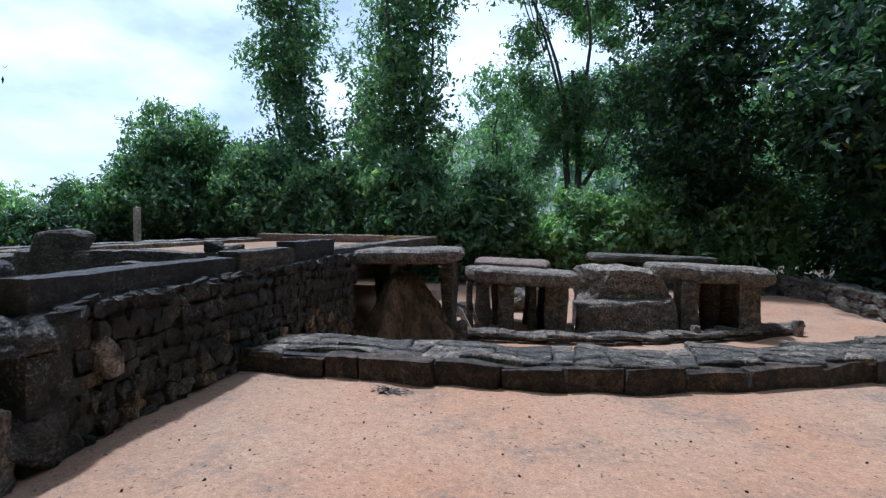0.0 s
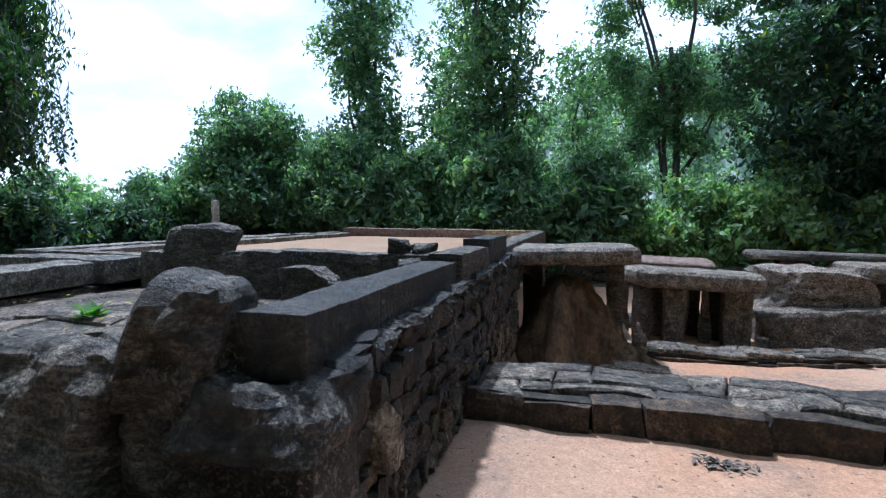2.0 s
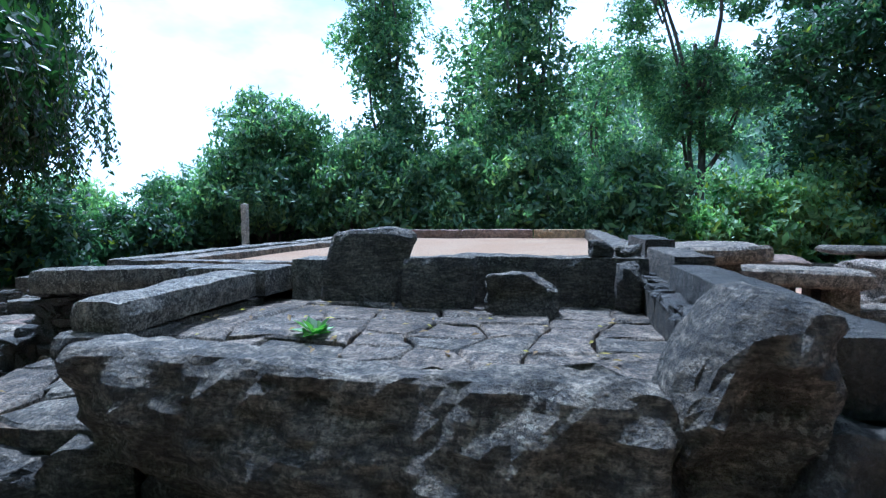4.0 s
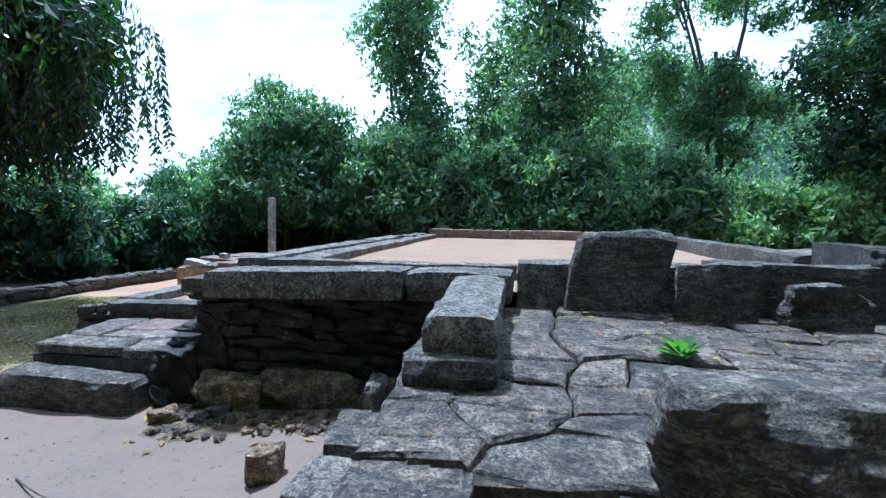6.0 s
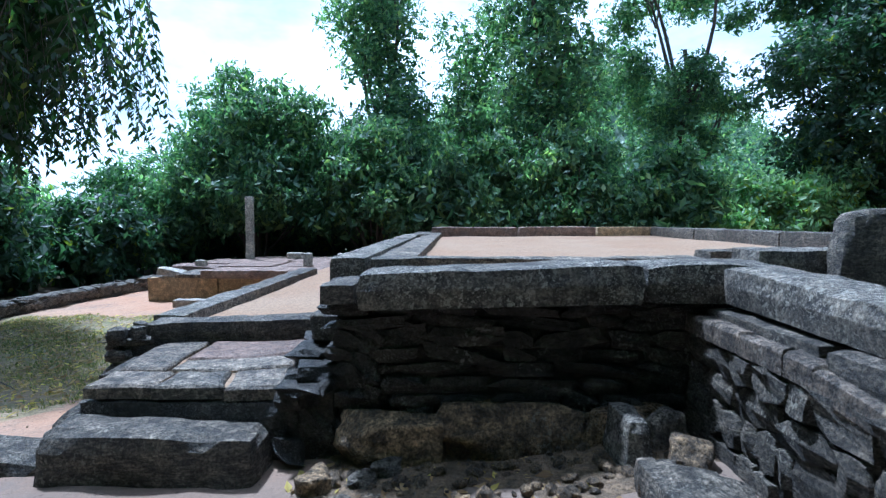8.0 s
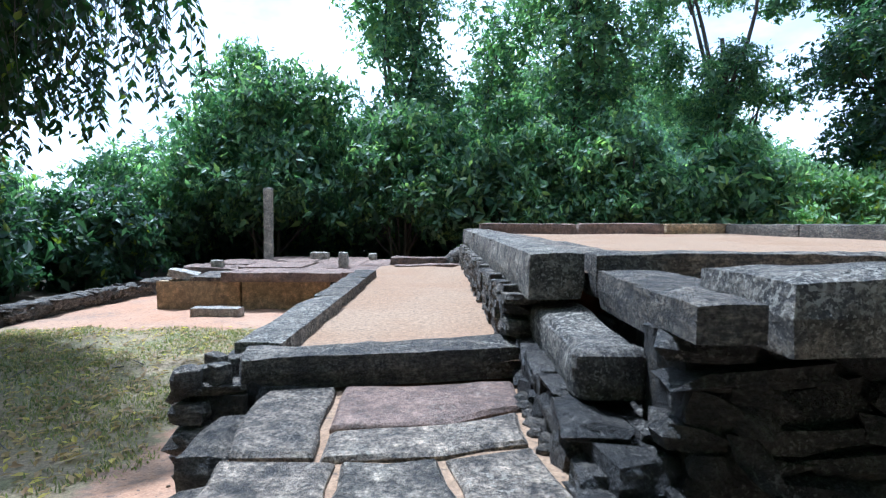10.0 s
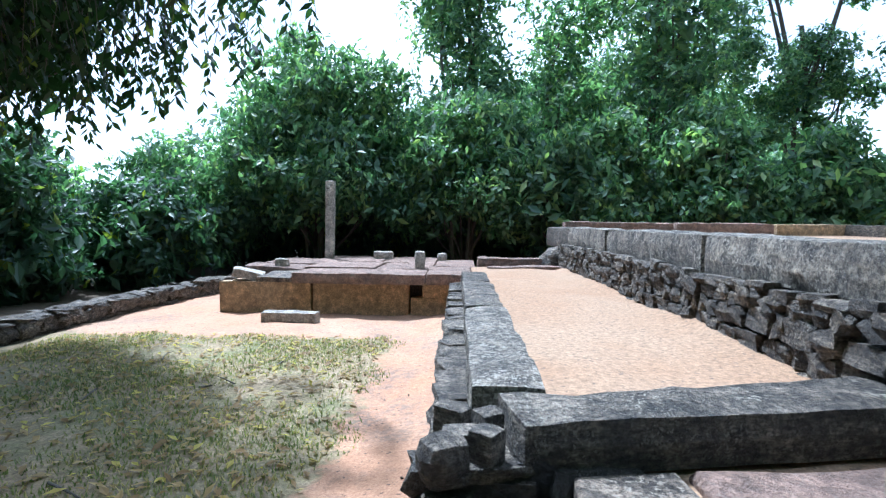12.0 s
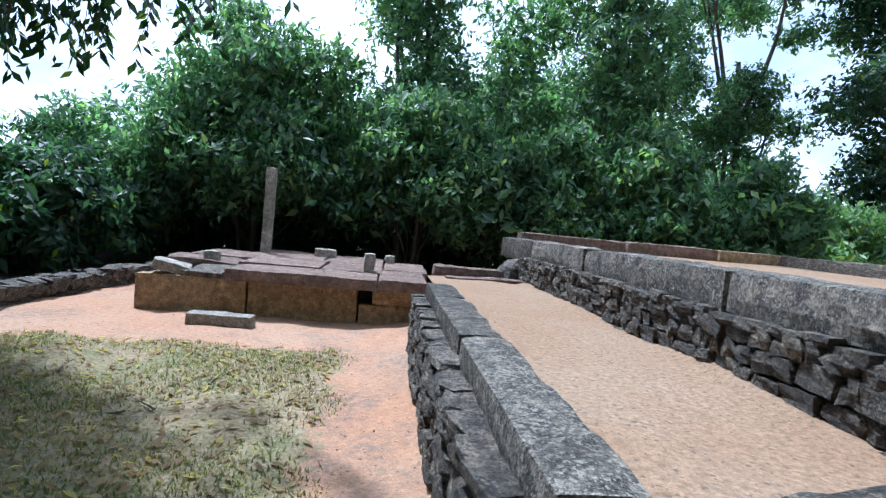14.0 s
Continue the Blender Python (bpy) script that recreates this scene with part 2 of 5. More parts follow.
M_DRYLEAF = leaf_material("fallen_leaves", (0.20, 0.12, 0.06), (0.42, 0.30, 0.17), tint=(0.45, 0.36, 0.10), tint_share=0.15, sheen=0.7)


def bark_material():
    k = Mat("bark")
    a, b = k.noise(7.0, 6, 0.7, (1, 1, 0.25)), k.noise(40.0, 4, 0.7)
    c = k.mix(k.ramp(a, 0.3, 0.7), (0.055, 0.045, 0.035), (0.17, 0.15, 0.125))
    return k.done(c, 0.95, (a, 0.8, 0.03), (b, 0.5, 0.01))


def mound_material():
    k = Mat("termite_earth")
    a, b, f = k.noise(3.0, 5, 0.65), k.noise(14.0, 6, 0.75), k.noise(60.0, 4, 0.7)
    c = k.mix(k.ramp(a, 0.3, 0.7), (0.18, 0.112, 0.064), (0.36, 0.235, 0.138))
    c = k.mix(0.8, c, k.ramp(b, 0.32, 0.70, (0.35, 0.33, 0.32), (1.5, 1.5, 1.45)), "MULTIPLY")
    # upright dark and light streaks paint the flutes' shading into the earth colour
    streak = k.noise(9.0, 6, 0.7, (1, 1, 0.25))
    c = k.mix(0.85, c, k.ramp(streak, 0.36, 0.64, (0.30, 0.28, 0.26), (1.6, 1.6, 1.55)), "MULTIPLY")
    return k.done(c, 0.97, (streak, 1.0, 0.25), (b, 1.0, 0.12), (f, 0.7, 0.02))


M_BARK, M_MOUND = bark_material(), mound_material()


# ---------------------------------------------------------------- builders
def mesh_from(name, verts, faces, mat, smooth=False):
    me = bpy.data.meshes.new(name)
    verts = np.asarray(verts, dtype=np.float32)
    faces = np.asarray(faces, dtype=np.int32)
    me.vertices.add(len(verts))
    me.vertices.foreach_set("co", verts.ravel())
    n, k = faces.shape
    me.loops.add(n * k)
    me.loops.foreach_set("vertex_index", faces.ravel())
    me.polygons.add(n)
    me.polygons.foreach_set("loop_start", np.arange(0, n * k, k, dtype=np.int32))
    me.polygons.foreach_set("use_smooth", np.full(n, smooth, dtype=bool))
    me.materials.append(mat)
    me.update(calc_edges=True)
    me.validate()
    return me


def finish(bm, name, mat, smooth=False):
    me = bpy.data.meshes.new(name)
    bm.to_mesh(me)
    bm.free()
    me.materials.append(mat)
    for p in me.polygons:
        p.use_smooth = smooth
    return me


def part(name, bm, mat, parent, label="", smooth=False):
    me = finish(bm, name, mat, smooth) if isinstance(bm, bmesh.types.BMesh) else bm
    ob = new(name, me)
    ob.parent = parent
    if label:
        tagged(ob, label)
    return ob


def thing(name, me, m, label, category, group="", kind=""):
    ob = new(name, me)
    ob.matrix_world = m
    return tagged(ob, label, category, group, kind)


def block_bm(lx, ly, lz, seed=0, step=0.09, rough=0.012, broad=0.03, round_=0.018, lean=(0, 0), taper=0.0):
    """A hewn block with its base centre at the origin: bevelled, worn and slightly bowed."""
    n = [max(1, min(60, int(round(v / step)))) for v in (lx, ly, lz)]
    bm = bmesh.new()
    ids = {}

    def vert(i, j, k):
        if (i, j, k) not in ids:
            ids[i, j, k] = bm.verts.new((lx * (i / n[0] - 0.5), ly * (j / n[1] - 0.5), lz * k / n[2]))
        return ids[i, j, k]
    for i in range(n[0]):
        for j in range(n[1]):
            bm.faces.new((vert(i, j, 0), vert(i, j + 1, 0), vert(i + 1, j + 1, 0), vert(i + 1, j, 0)))
            bm.faces.new((vert(i, j, n[2]), vert(i + 1, j, n[2]), vert(i + 1, j + 1, n[2]), vert(i, j + 1, n[2])))
    for i in range(n[0]):
        for k in range(n[2]):
            bm.faces.new((vert(i, 0, k), vert(i + 1, 0, k), vert(i + 1, 0, k + 1), vert(i, 0, k + 1)))
            bm.faces.new((vert(i, n[1], k), vert(i, n[1], k + 1), vert(i + 1, n[1], k + 1), vert(i + 1, n[1], k)))
    for j in range(n[1]):
        for k in range(n[2]):
            bm.faces.new((vert(0, j, k), vert(0, j, k + 1), vert(0, j + 1, k + 1), vert(0, j + 1, k)))
            bm.faces.new((vert(n[0], j, k), vert(n[0], j + 1, k), vert(n[0], j + 1, k + 1), vert(n[0], j, k + 1)))
    off = Vector((seed * 7.31, seed * 3.17, seed * 1.93))
    for (i, j, k), v in ids.items():
        on = [(i in (0, n[0])), (j in (0, n[1])), (k in (0, n[2]))]
        p = v.co.copy()
        inward = Vector((-math.copysign(1, p.x) * on[0], -math.copysign(1, p.y) * on[1], -math.copysign(1, p.z - lz / 2) * on[2]))
        if sum(on) >= 2:
            chip = 0.6 + 1.3 * max(0.0, noise.noise(p * 4.0 + off))
            chip_r = min(2.6 * round_ * chip, 0.45 * min(lx, ly, lz))
        else:
            chip_r = min(2.6 * round_ * (0.6 + 1.3 * max(0.0, noise.noise(p * 4.0 + off))), 0.45 * min(lx, ly, lz))
        core = Vector((max(-lx / 2 + chip_r, min(lx / 2 - chip_r, p.x)), max(-ly / 2 + chip_r, min(ly / 2 - chip_r, p.y)), max(chip_r, min(lz - chip_r, p.z))))
        if (p - core).length > 1e-6:
            p = core + (p - core).normalized() * chip_r
        out = -inward.normalized() if inward.length else Vector()
        p += out * (broad * noise.noise(p * 1.7 + off) + rough * noise.noise(p * 9.0 + off * 2))
        p += Vector((1, 0.6, 0.3)) * 0.25 * broad * noise.noise(p * 2.1 + off * 3)
        if k == 0:
            p.z = min(p.z, 0.0) * 0.2
        f = 1.0 - taper * p.z / lz
        v.co = Vector((p.x * f + lean[0] * p.z / lz, p.y * f + lean[1] * p.z / lz, p.z))
    return bm


def block(name, x0, x1, y0, y1, z0, z1, mat, label, category="stone block", seed=None, turn=0.0, tilt=(0, 0), group="", kind="", **kw):
    """A block between two corners, as a thing of its own."""
    seed = seed if seed is not None else hash((round(x0 * 100), round(y0 * 100), round(z0 * 100))) % 97
    me = finish(block_bm(abs(x1 - x0), abs(y1 - y0), z1 - z0, seed, **kw), name, mat)
    return thing(name, me, pose((x0 + x1) / 2, (y0 + y1) / 2, z0, tilt[0], tilt[1], turn), label, category, group, kind)


def boulder_bm(lx, ly, lz, seed=0, cuts=5, amp=0.16, fine=0.04, flat=0.75, cuts_planes=7):
    """An angular boulder: a rounded box split by a few planes, then worn by noise. Base at z 0."""
    rnd = random.Random(seed)
    bm = bmesh.new()
    bmesh.ops.create_cube(bm, size=1.0)
    bmesh.ops.subdivide_edges(bm, edges=bm.edges[:], cuts=2 ** cuts // 2 - 1, use_grid_fill=True)
    planes = []
    for _ in range(cuts_planes):
        d = Vector((rnd.uniform(-1, 1), rnd.uniform(-1, 1), rnd.uniform(-0.5, 1))).normalized()
        planes.append((d, rnd.uniform(0.40, 0.52)))
    off = Vector((seed * 5.1, seed * 2.3, seed * 9.7))
    for v in bm.verts:
        p = v.co.copy()
        p = p.lerp(p.normalized() * 0.62, 1 - flat)
        for d, r in planes:
            over = p.dot(d) - r
            if over > 0:
                p -= d * over * 0.92
        s = amp * noise.noise(p * 1.9 + off) + fine * noise.noise(p * 6.5 + off) + fine * 0.45 * noise.noise(p * 15 + off)
        p += p.normalized() * s
        v.co = Vector((p.x * lx, p.y * ly, max(0.0, (p.z + 0.5)) * lz))
    return bm


def boulder(name, x, y, z, lx, ly, lz, mat, label, seed, turn=0.0, tilt=(0, 0), category="boulder", group="", **kw):
    return thing(name, finish(boulder_bm(lx, ly, lz, seed, **kw), name, mat), pose(x, y, z, tilt[0], tilt[1], turn), label, category, group)


def rubble_meshes(count, seed, mat, square=0.0):
    """Unit stones of about 44 triangles that the rubble walls share."""
    made = []
    for i in range(count):
        rnd = random.Random(seed * 100 + i)
        bm = bmesh.new()
        bmesh.ops.create_cube(bm, size=1.0)
        bmesh.ops.subdivide_edges(bm, edges=bm.edges[:], cuts=1, use_grid_fill=True)
        for v in bm.verts:
            corners = sum(abs(c) > 0.4 for c in v.co)
            v.co *= {3: rnd.uniform(0.62 + 0.3 * square, 0.98), 2: rnd.uniform(0.82 + 0.12 * square, 1.06), 1: rnd.uniform(0.92 + 0.05 * square, 1.18 - 0.12 * square), 0: 1}[corners]
            v.co += Vector([rnd.uniform(-0.09, 0.09) * (1 - 0.6 * square) for _ in range(3)])
        made.append(finish(bm, "stone", mat))
    return made


RUBBLE = rubble_meshes(14, 3, M_RUBBLE)
RUBBLE_DARK = rubble_meshes(10, 5, M_BLACK)
RUBBLE_SLATE = rubble_meshes(12, 7, M_STONE)
RUBBLE_EARTH = rubble_meshes(10, 9, M_EARTHY)
RUBBLE_FIT = rubble_meshes(14, 15, M_STONE, 0.35)
RUBBLE_KERB = rubble_meshes(8, 11, M_KERB, 1.0)
CAP_SLATE = rubble_meshes(12, 13, M_STONE, 0.7)


def rubble_wall(name, path, z0, z1, thick, label, seed, size=(0.26, 0.15), stones=RUBBLE, limit=300, back=True, cap=True, category="rubble wall", proud=0.05, kind="structure", lower=None, split=0.4, caps=None, cap_size=None, wild=0.09):
    """A dry wall along path (points on the plan, its seen face on the right hand going along). Core in one mesh, stones as pieces.
    z0 and z1 may be functions of the run."""
    rnd = random.Random(seed)
    pts = [Vector(p) for p in path]
    runs = [0.0]
    for a, b in zip(pts, pts[1:]):
        runs.append(runs[-1] + (b - a).length)
    total = runs[-1]
    fz0 = z0 if callable(z0) else (lambda u: z0)
    fz1 = z1 if callable(z1) else (lambda u: z1)

    def at(u):
        u = max(0.0, min(total - 1e-6, u))
        for (a, b), (r0, r1) in zip(zip(pts, pts[1:]), zip(runs, runs[1:])):
            if u <= r1:
                d = (b - a).normalized()
                return a + d * (u - r0), d
        return pts[-1], (pts[-1] - pts[-2]).normalized()
    bm = bmesh.new()
    steps = max(2, int(total / 0.4))
    rings = []
    for i in range(steps + 1):
        u = total * i / steps
        p, d = at(u)
        side = Vector((d.y, -d.x))
        q = p - side * thick
        f = p - side * proud
        a, b = fz0(u) - 0.15, fz1(u) - 0.03
        rings.append([bm.verts.new((*f, a)), bm.verts.new((*f, b)), bm.verts.new((*q, b)), bm.verts.new((*q, a))])
    for r, s in zip(rings, rings[1:]):
        for i in range(4):
            bm.faces.new((r[i], s[i], s[(i + 1) % 4], r[(i + 1) % 4]))
    bm.faces.new(rings[0])
    bm.faces.new(rings[-1][::-1])
    bmesh.ops.recalc_face_normals(bm, faces=bm.faces[:])
    wall = thing(name, finish(bm, name, M_MORTAR), Matrix(), label, category, kind=kind)
    left = limit

    def put(x, y, z, sx, sy, sz, yaw, kind=stones):
        nonlocal left
        if left <= 0:
            return
        left -= 1
        ob = new("stone", rnd.choice(kind))
        ob.parent = wall
        ob.matrix_local = Matrix.LocRotScale((x, y, z), Euler((rnd.gauss(0, wild * 0.6), rnd.gauss(0, wild), yaw + rnd.gauss(0, wild))), (sx, sy, sz))
    for face, yes in ((0, True), (1, back)):
        if not yes:
            continue
        z = 0.0
        while z < 3:
            h = size[1] * rnd.uniform(0.75, 1.3)
            u, live = rnd.uniform(-0.1, 0.0), False
            while u < total:
                w = size[0] * rnd.uniform(0.5, 1.5)
                mid = min(total, max(0.0, u + w / 2))
                lo, hi = fz0(mid), fz1(mid)
                if lo - 0.05 + z + h * 0.6 < hi:
                    live = True
                    hh = min(h * rnd.uniform(0.85, 1.12), hi - (lo - 0.05 + z))
                    p, d = at(mid)
                    side = Vector((d.y, -d.x)) * (1 if face == 0 else -1)
                    depth = rnd.uniform(0.13, 0.2)
                    c = p - Vector((d.y, -d.x)) * (0 if face == 0 else thick) + side * (rnd.uniform(-0.012, 0.022) - depth / 2)
                    low = lower and (z + hh / 2) / max(0.1, hi - lo) < split + rnd.uniform(-0.15, 0.15)
                    put(c.x, c.y, lo - 0.05 + z + hh / 2, w * 1.0, depth, hh * 1.04, math.atan2(d.y, d.x), lower if low else stones)
                u += w
            if not live:
                break
            z += h
    if cap:
        u = 0.0
        while u < total:
            w = (cap_size or size[0]) * rnd.uniform(0.7, 1.6)
            p, d = at(u + w / 2)
            v = 0.0
            while v < thick - 0.03:
                dd = min(thick - v, rnd.uniform(0.16, 0.32))
                c = p - Vector((d.y, -d.x)) * (v + dd / 2)
                put(c.x, c.y, fz1(u + w / 2) - 0.02 + rnd.uniform(-0.01, 0.02), w * 1.0, dd * 1.02, rnd.uniform(0.05, 0.075), math.atan2(d.y, d.x) + rnd.gauss(0, 0.12), caps or stones)
                v += dd
            u += w
    return wall


def flag(parent, outline, height, mat, seed, thick=0.08, gap=0.008, name="paving_stone"):
    """One flagstone of a given outline, worn along its edge."""
    rnd = random.Random(seed)
    loop = [Vector(p) for p in outline]
    c = sum(loop, Vector((0, 0))) / len(loop)
    pts = []
    for a, b in zip(loop, loop[1:] + loop[:1]):
        k = max(1, int((b - a).length / 0.14))
        pts += [a.lerp(b, i / k) + Vector((rnd.uniform(-1, 1), rnd.uniform(-1, 1))) * 0.012 for i in range(k)]
    bm = bmesh.new()
    rings = []
    for inset, dz, wob in ((gap, -thick, 0), (gap, -0.016, 0.003), (gap + 0.02, 0.0, 0.004)):
        rings.append([bm.verts.new(((p.x - c.x) * (1 - inset / max(0.05, (p - c).length)), (p.y - c.y) * (1 - inset / max(0.05, (p - c).length)), height + dz + rnd.uniform(-wob, wob))) for p in pts])
    n = len(pts)
    for a, b in zip(rings, rings[1:]):
        for i in range(n):
            bm.faces.new((a[i], a[(i + 1) % n], b[(i + 1) % n], b[i]))
    hub = bm.verts.new((0, 0, height + rnd.uniform(-0.003, 0.006)))
    for i in range(n):
        bm.faces.new((rings[-1][i], rings[-1][(i + 1) % n], hub))
    bmesh.ops.recalc_face_normals(bm, faces=bm.faces[:])
    ob = part(name, bm, mat, parent)
    ob.matrix_local = parent.matrix_basis.inverted() @ Matrix.Translation((c.x, c.y, 0))
    return ob


def paving(parent, x0, x1, y0, y1, height, cell, seed, mats, name="paving_stone", thick=0.10, gap=0.012, limit=300, keep=None):
    """Irregular flags on a jittered grid, each a piece of its own with a worn edge and its own slight tilt."""
    rnd = random.Random(seed)
    nx, ny = max(1, round((x1 - x0) / cell[0])), max(1, round((y1 - y0) / cell[1]))
    xs = {}
    for j in range(ny + 1):
        for i in range(nx + 1):
            jx = 0 if i in (0, nx) else rnd.uniform(-0.3, 0.3)
            jy = 0 if j in (0, ny) else rnd.uniform(-0.28, 0.28)
            xs[i, j] = Vector((x0 + (i + jx) * (x1 - x0) / nx, y0 + (j + jy) * (y1 - y0) / ny))
    made = 0
    for j in range(ny):
        i = 0
        while i < nx:
            span = 2 if i + 1 < nx and rnd.random() < 0.28 else 1
            loop = [xs[i + k, j] for k in range(span + 1)] + [xs[i + k, j + 1] for k in range(span, -1, -1)]
            i += span
            c = sum(loop, Vector((0, 0))) / len(loop)
            if made >= limit or (keep and not keep(c)):
                continue
            pts = []
            for a, b in zip(loop, loop[1:] + loop[:1]):
                pts += [a, a.lerp(b, 0.5) + Vector((rnd.uniform(-1, 1), rnd.uniform(-1, 1))) * 0.025]
            outer = [c + (p - c) * (1 - gap / max(0.05, (p - c).length)) for p in pts]
            inner = [c + (p - c) * (1 - (gap + 0.018) / max(0.05, (p - c).length)) for p in pts]
            tx, ty, dz = rnd.gauss(0, 0.012), rnd.gauss(0, 0.012), rnd.gauss(0, 0.006)
            z = lambda p: height(p.x, p.y) + dz + tx * (p.x - c.x) + ty * (p.y - c.y)
            bm = bmesh.new()
            low = [bm.verts.new((p.x - c.x, p.y - c.y, z(p) - thick)) for p in outer]
            rim = [bm.verts.new((p.x - c.x, p.y - c.y, z(p) - 0.016)) for p in outer]
            top = [bm.verts.new((p.x - c.x, p.y - c.y, z(p) + rnd.uniform(-0.004, 0.004))) for p in inner]
            n = len(pts)
            for k in range(n):
                bm.faces.new((low[k], low[(k + 1) % n], rim[(k + 1) % n], rim[k]))
                bm.faces.new((rim[k], rim[(k + 1) % n], top[(k + 1) % n], top[k]))
            hub = bm.verts.new((0, 0, z(c) + rnd.uniform(-0.006, 0.008)))
            for k in range(n):
                bm.faces.new((top[k], top[(k + 1) % n], hub))
            ob = part(name, bm, rnd.choice(mats), parent)
            ob.matrix_local = parent.matrix_basis.inverted() @ Matrix.Translation((c.x, c.y, 0))
            made += 1


# ---------------------------------------------------------------- ground
def smooth_step(a, b, v):
    t = np.clip((v - a) / (b - a), 0, 1)
    return t * t * (3 - 2 * t)


def kerb_line(x):
    return 5.82 + 0.072 * np.maximum(0, x + 0.9) ** 2


def ground_height(x, y):
    x, y = np.asarray(x, dtype=float), np.asarray(y, dtype=float)
    h = 0.04 - 0.19 * smooth_step(-6.6, -8.4, x) - 0.25 * smooth_step(-9.6, -11.2, x) * smooth_step(5.6, 8.2, y)
    inside = smooth_step(0.25, 0.85, y - kerb_line(x)) * smooth_step(-3.2, -2.9, x)
    h = h - 0.52 * inside
    h = np.where(y > 12.0, h + (-0.45 - h) * smooth_step(12.0, 16.0, y), h)
    far = smooth_step(20, 60, np.hypot(x + 4, y - 6))
    h = h * (1 - far) - 0.5 * far
    h = h + 0.018 * np.sin(x * 1.9 + 1.3) * np.sin(y * 1.6) + 0.008 * np.sin(x * 6.1 + y * 4.3) + 0.006 * np.sin(x * 11.3 - y * 8.7)
    return h


def sheet(name, xs, ys, height, mat, label, category, kind="structure"):
    gx, gy = np.meshgrid(xs, ys, indexing="ij")
    v = np.stack([gx, gy, height(gx, gy)], -1).reshape(-1, 3)
    n, m = len(xs), len(ys)
    i = np.arange((n - 1) * m).reshape(n - 1, m)[:, :-1].ravel()
    f = np.stack([i, i + m, i + m + 1, i + 1], -1)
    return thing(name, mesh_from(name, v, f, mat, True), Matrix(), label, category, kind=kind)


def spread(a, b, step, out):
    tail = np.geomspace(step, out, 26)
    return np.concatenate([a - tail[::-1], np.arange(a, b, step), b + tail])


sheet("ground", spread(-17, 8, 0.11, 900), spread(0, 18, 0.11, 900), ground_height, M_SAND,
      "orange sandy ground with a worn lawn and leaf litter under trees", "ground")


# ---------------------------------------------------------------- porch terrace with its paved floor
def porch_floor(x, y):
    return 0.72 - 0.13 * max(0.0, 5.2 - y) + 0.004 * math.sin(3 * x)


bm = bmesh.new()
for quad in ([(-6.58, 4.02), (-3.1, 4.22), (-3.1, 6.9), (-6.58, 6.9)],):
    low = [bm.verts.new((x, y, -0.1)) for x, y in quad]
    top = [bm.verts.new((x, y, porch_floor(x, y) - 0.022)) for x, y in quad]
    bm.faces.new(top)
    for i in range(4):
        bm.faces.new((low[i], low[(i + 1) % 4], top[(i + 1) % 4], top[i]))
floor = thing("floor", finish(bm, "floor", M_JOINT), Matrix(), "porch terrace bedding of dark earth under worn flagstones", "floor", kind="structure")

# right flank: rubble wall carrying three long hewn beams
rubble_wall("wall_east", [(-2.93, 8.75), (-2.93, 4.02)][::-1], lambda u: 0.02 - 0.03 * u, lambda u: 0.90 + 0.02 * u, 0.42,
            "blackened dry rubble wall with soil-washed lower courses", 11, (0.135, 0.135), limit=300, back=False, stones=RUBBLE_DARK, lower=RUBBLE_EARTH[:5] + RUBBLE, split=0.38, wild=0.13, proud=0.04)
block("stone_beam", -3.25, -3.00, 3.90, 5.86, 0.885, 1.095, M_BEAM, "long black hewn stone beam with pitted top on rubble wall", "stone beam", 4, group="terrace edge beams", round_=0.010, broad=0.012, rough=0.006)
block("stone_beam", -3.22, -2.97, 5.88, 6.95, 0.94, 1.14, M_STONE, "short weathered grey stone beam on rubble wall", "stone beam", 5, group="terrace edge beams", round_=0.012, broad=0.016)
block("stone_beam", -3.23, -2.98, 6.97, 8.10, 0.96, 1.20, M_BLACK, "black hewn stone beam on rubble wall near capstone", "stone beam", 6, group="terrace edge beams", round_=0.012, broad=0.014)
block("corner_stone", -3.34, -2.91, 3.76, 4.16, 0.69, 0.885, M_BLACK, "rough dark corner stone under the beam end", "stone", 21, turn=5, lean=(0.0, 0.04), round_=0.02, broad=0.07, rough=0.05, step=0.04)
# black colour of these two stones paints the shadowed void below the corner
block("corner_stone", -3.32, -2.92, 3.82, 4.10, 0.34, 0.69, M_BLACK, "squared stone coloured black for the shadowed wall corner", "stone", 24, turn=-3, round_=0.02, broad=0.05, rough=0.03, step=0.05)
boulder("corner_stone", -3.14, 4.00, 0.0, 0.42, 0.38, 0.36, M_BLACK, "footing stone coloured black for the shadow under the corner", 23, -4, category="stone", amp=0.08, flat=0.95)
boulder("wall_stone", -2.99, 4.33, 0.43, 0.18, 0.24, 0.30, M_PAVE, "pale rounded stone set in the blackened wall", 23, 85, amp=0.06, flat=0.8, category="stone", cuts=4)
standing = block("standing_stone", -3.62, -3.27, 3.79, 4.07, 0.05, 1.16, M_STONE, "upright rough dark stone with a slanted broken top", "standing stone", 33, turn=4, step=0.035, round_=0.03, broad=0.05, rough=0.035)
slab = block("fallen_slab", -5.66, -3.61, 3.82, 4.04, 0.26, 0.945, M_STONE, "huge fallen dark stone slab with pale lichened top edge", "fallen slab", 48, -7.0, (-3, -0.3), step=0.04, round_=0.028, broad=0.05, rough=0.035)
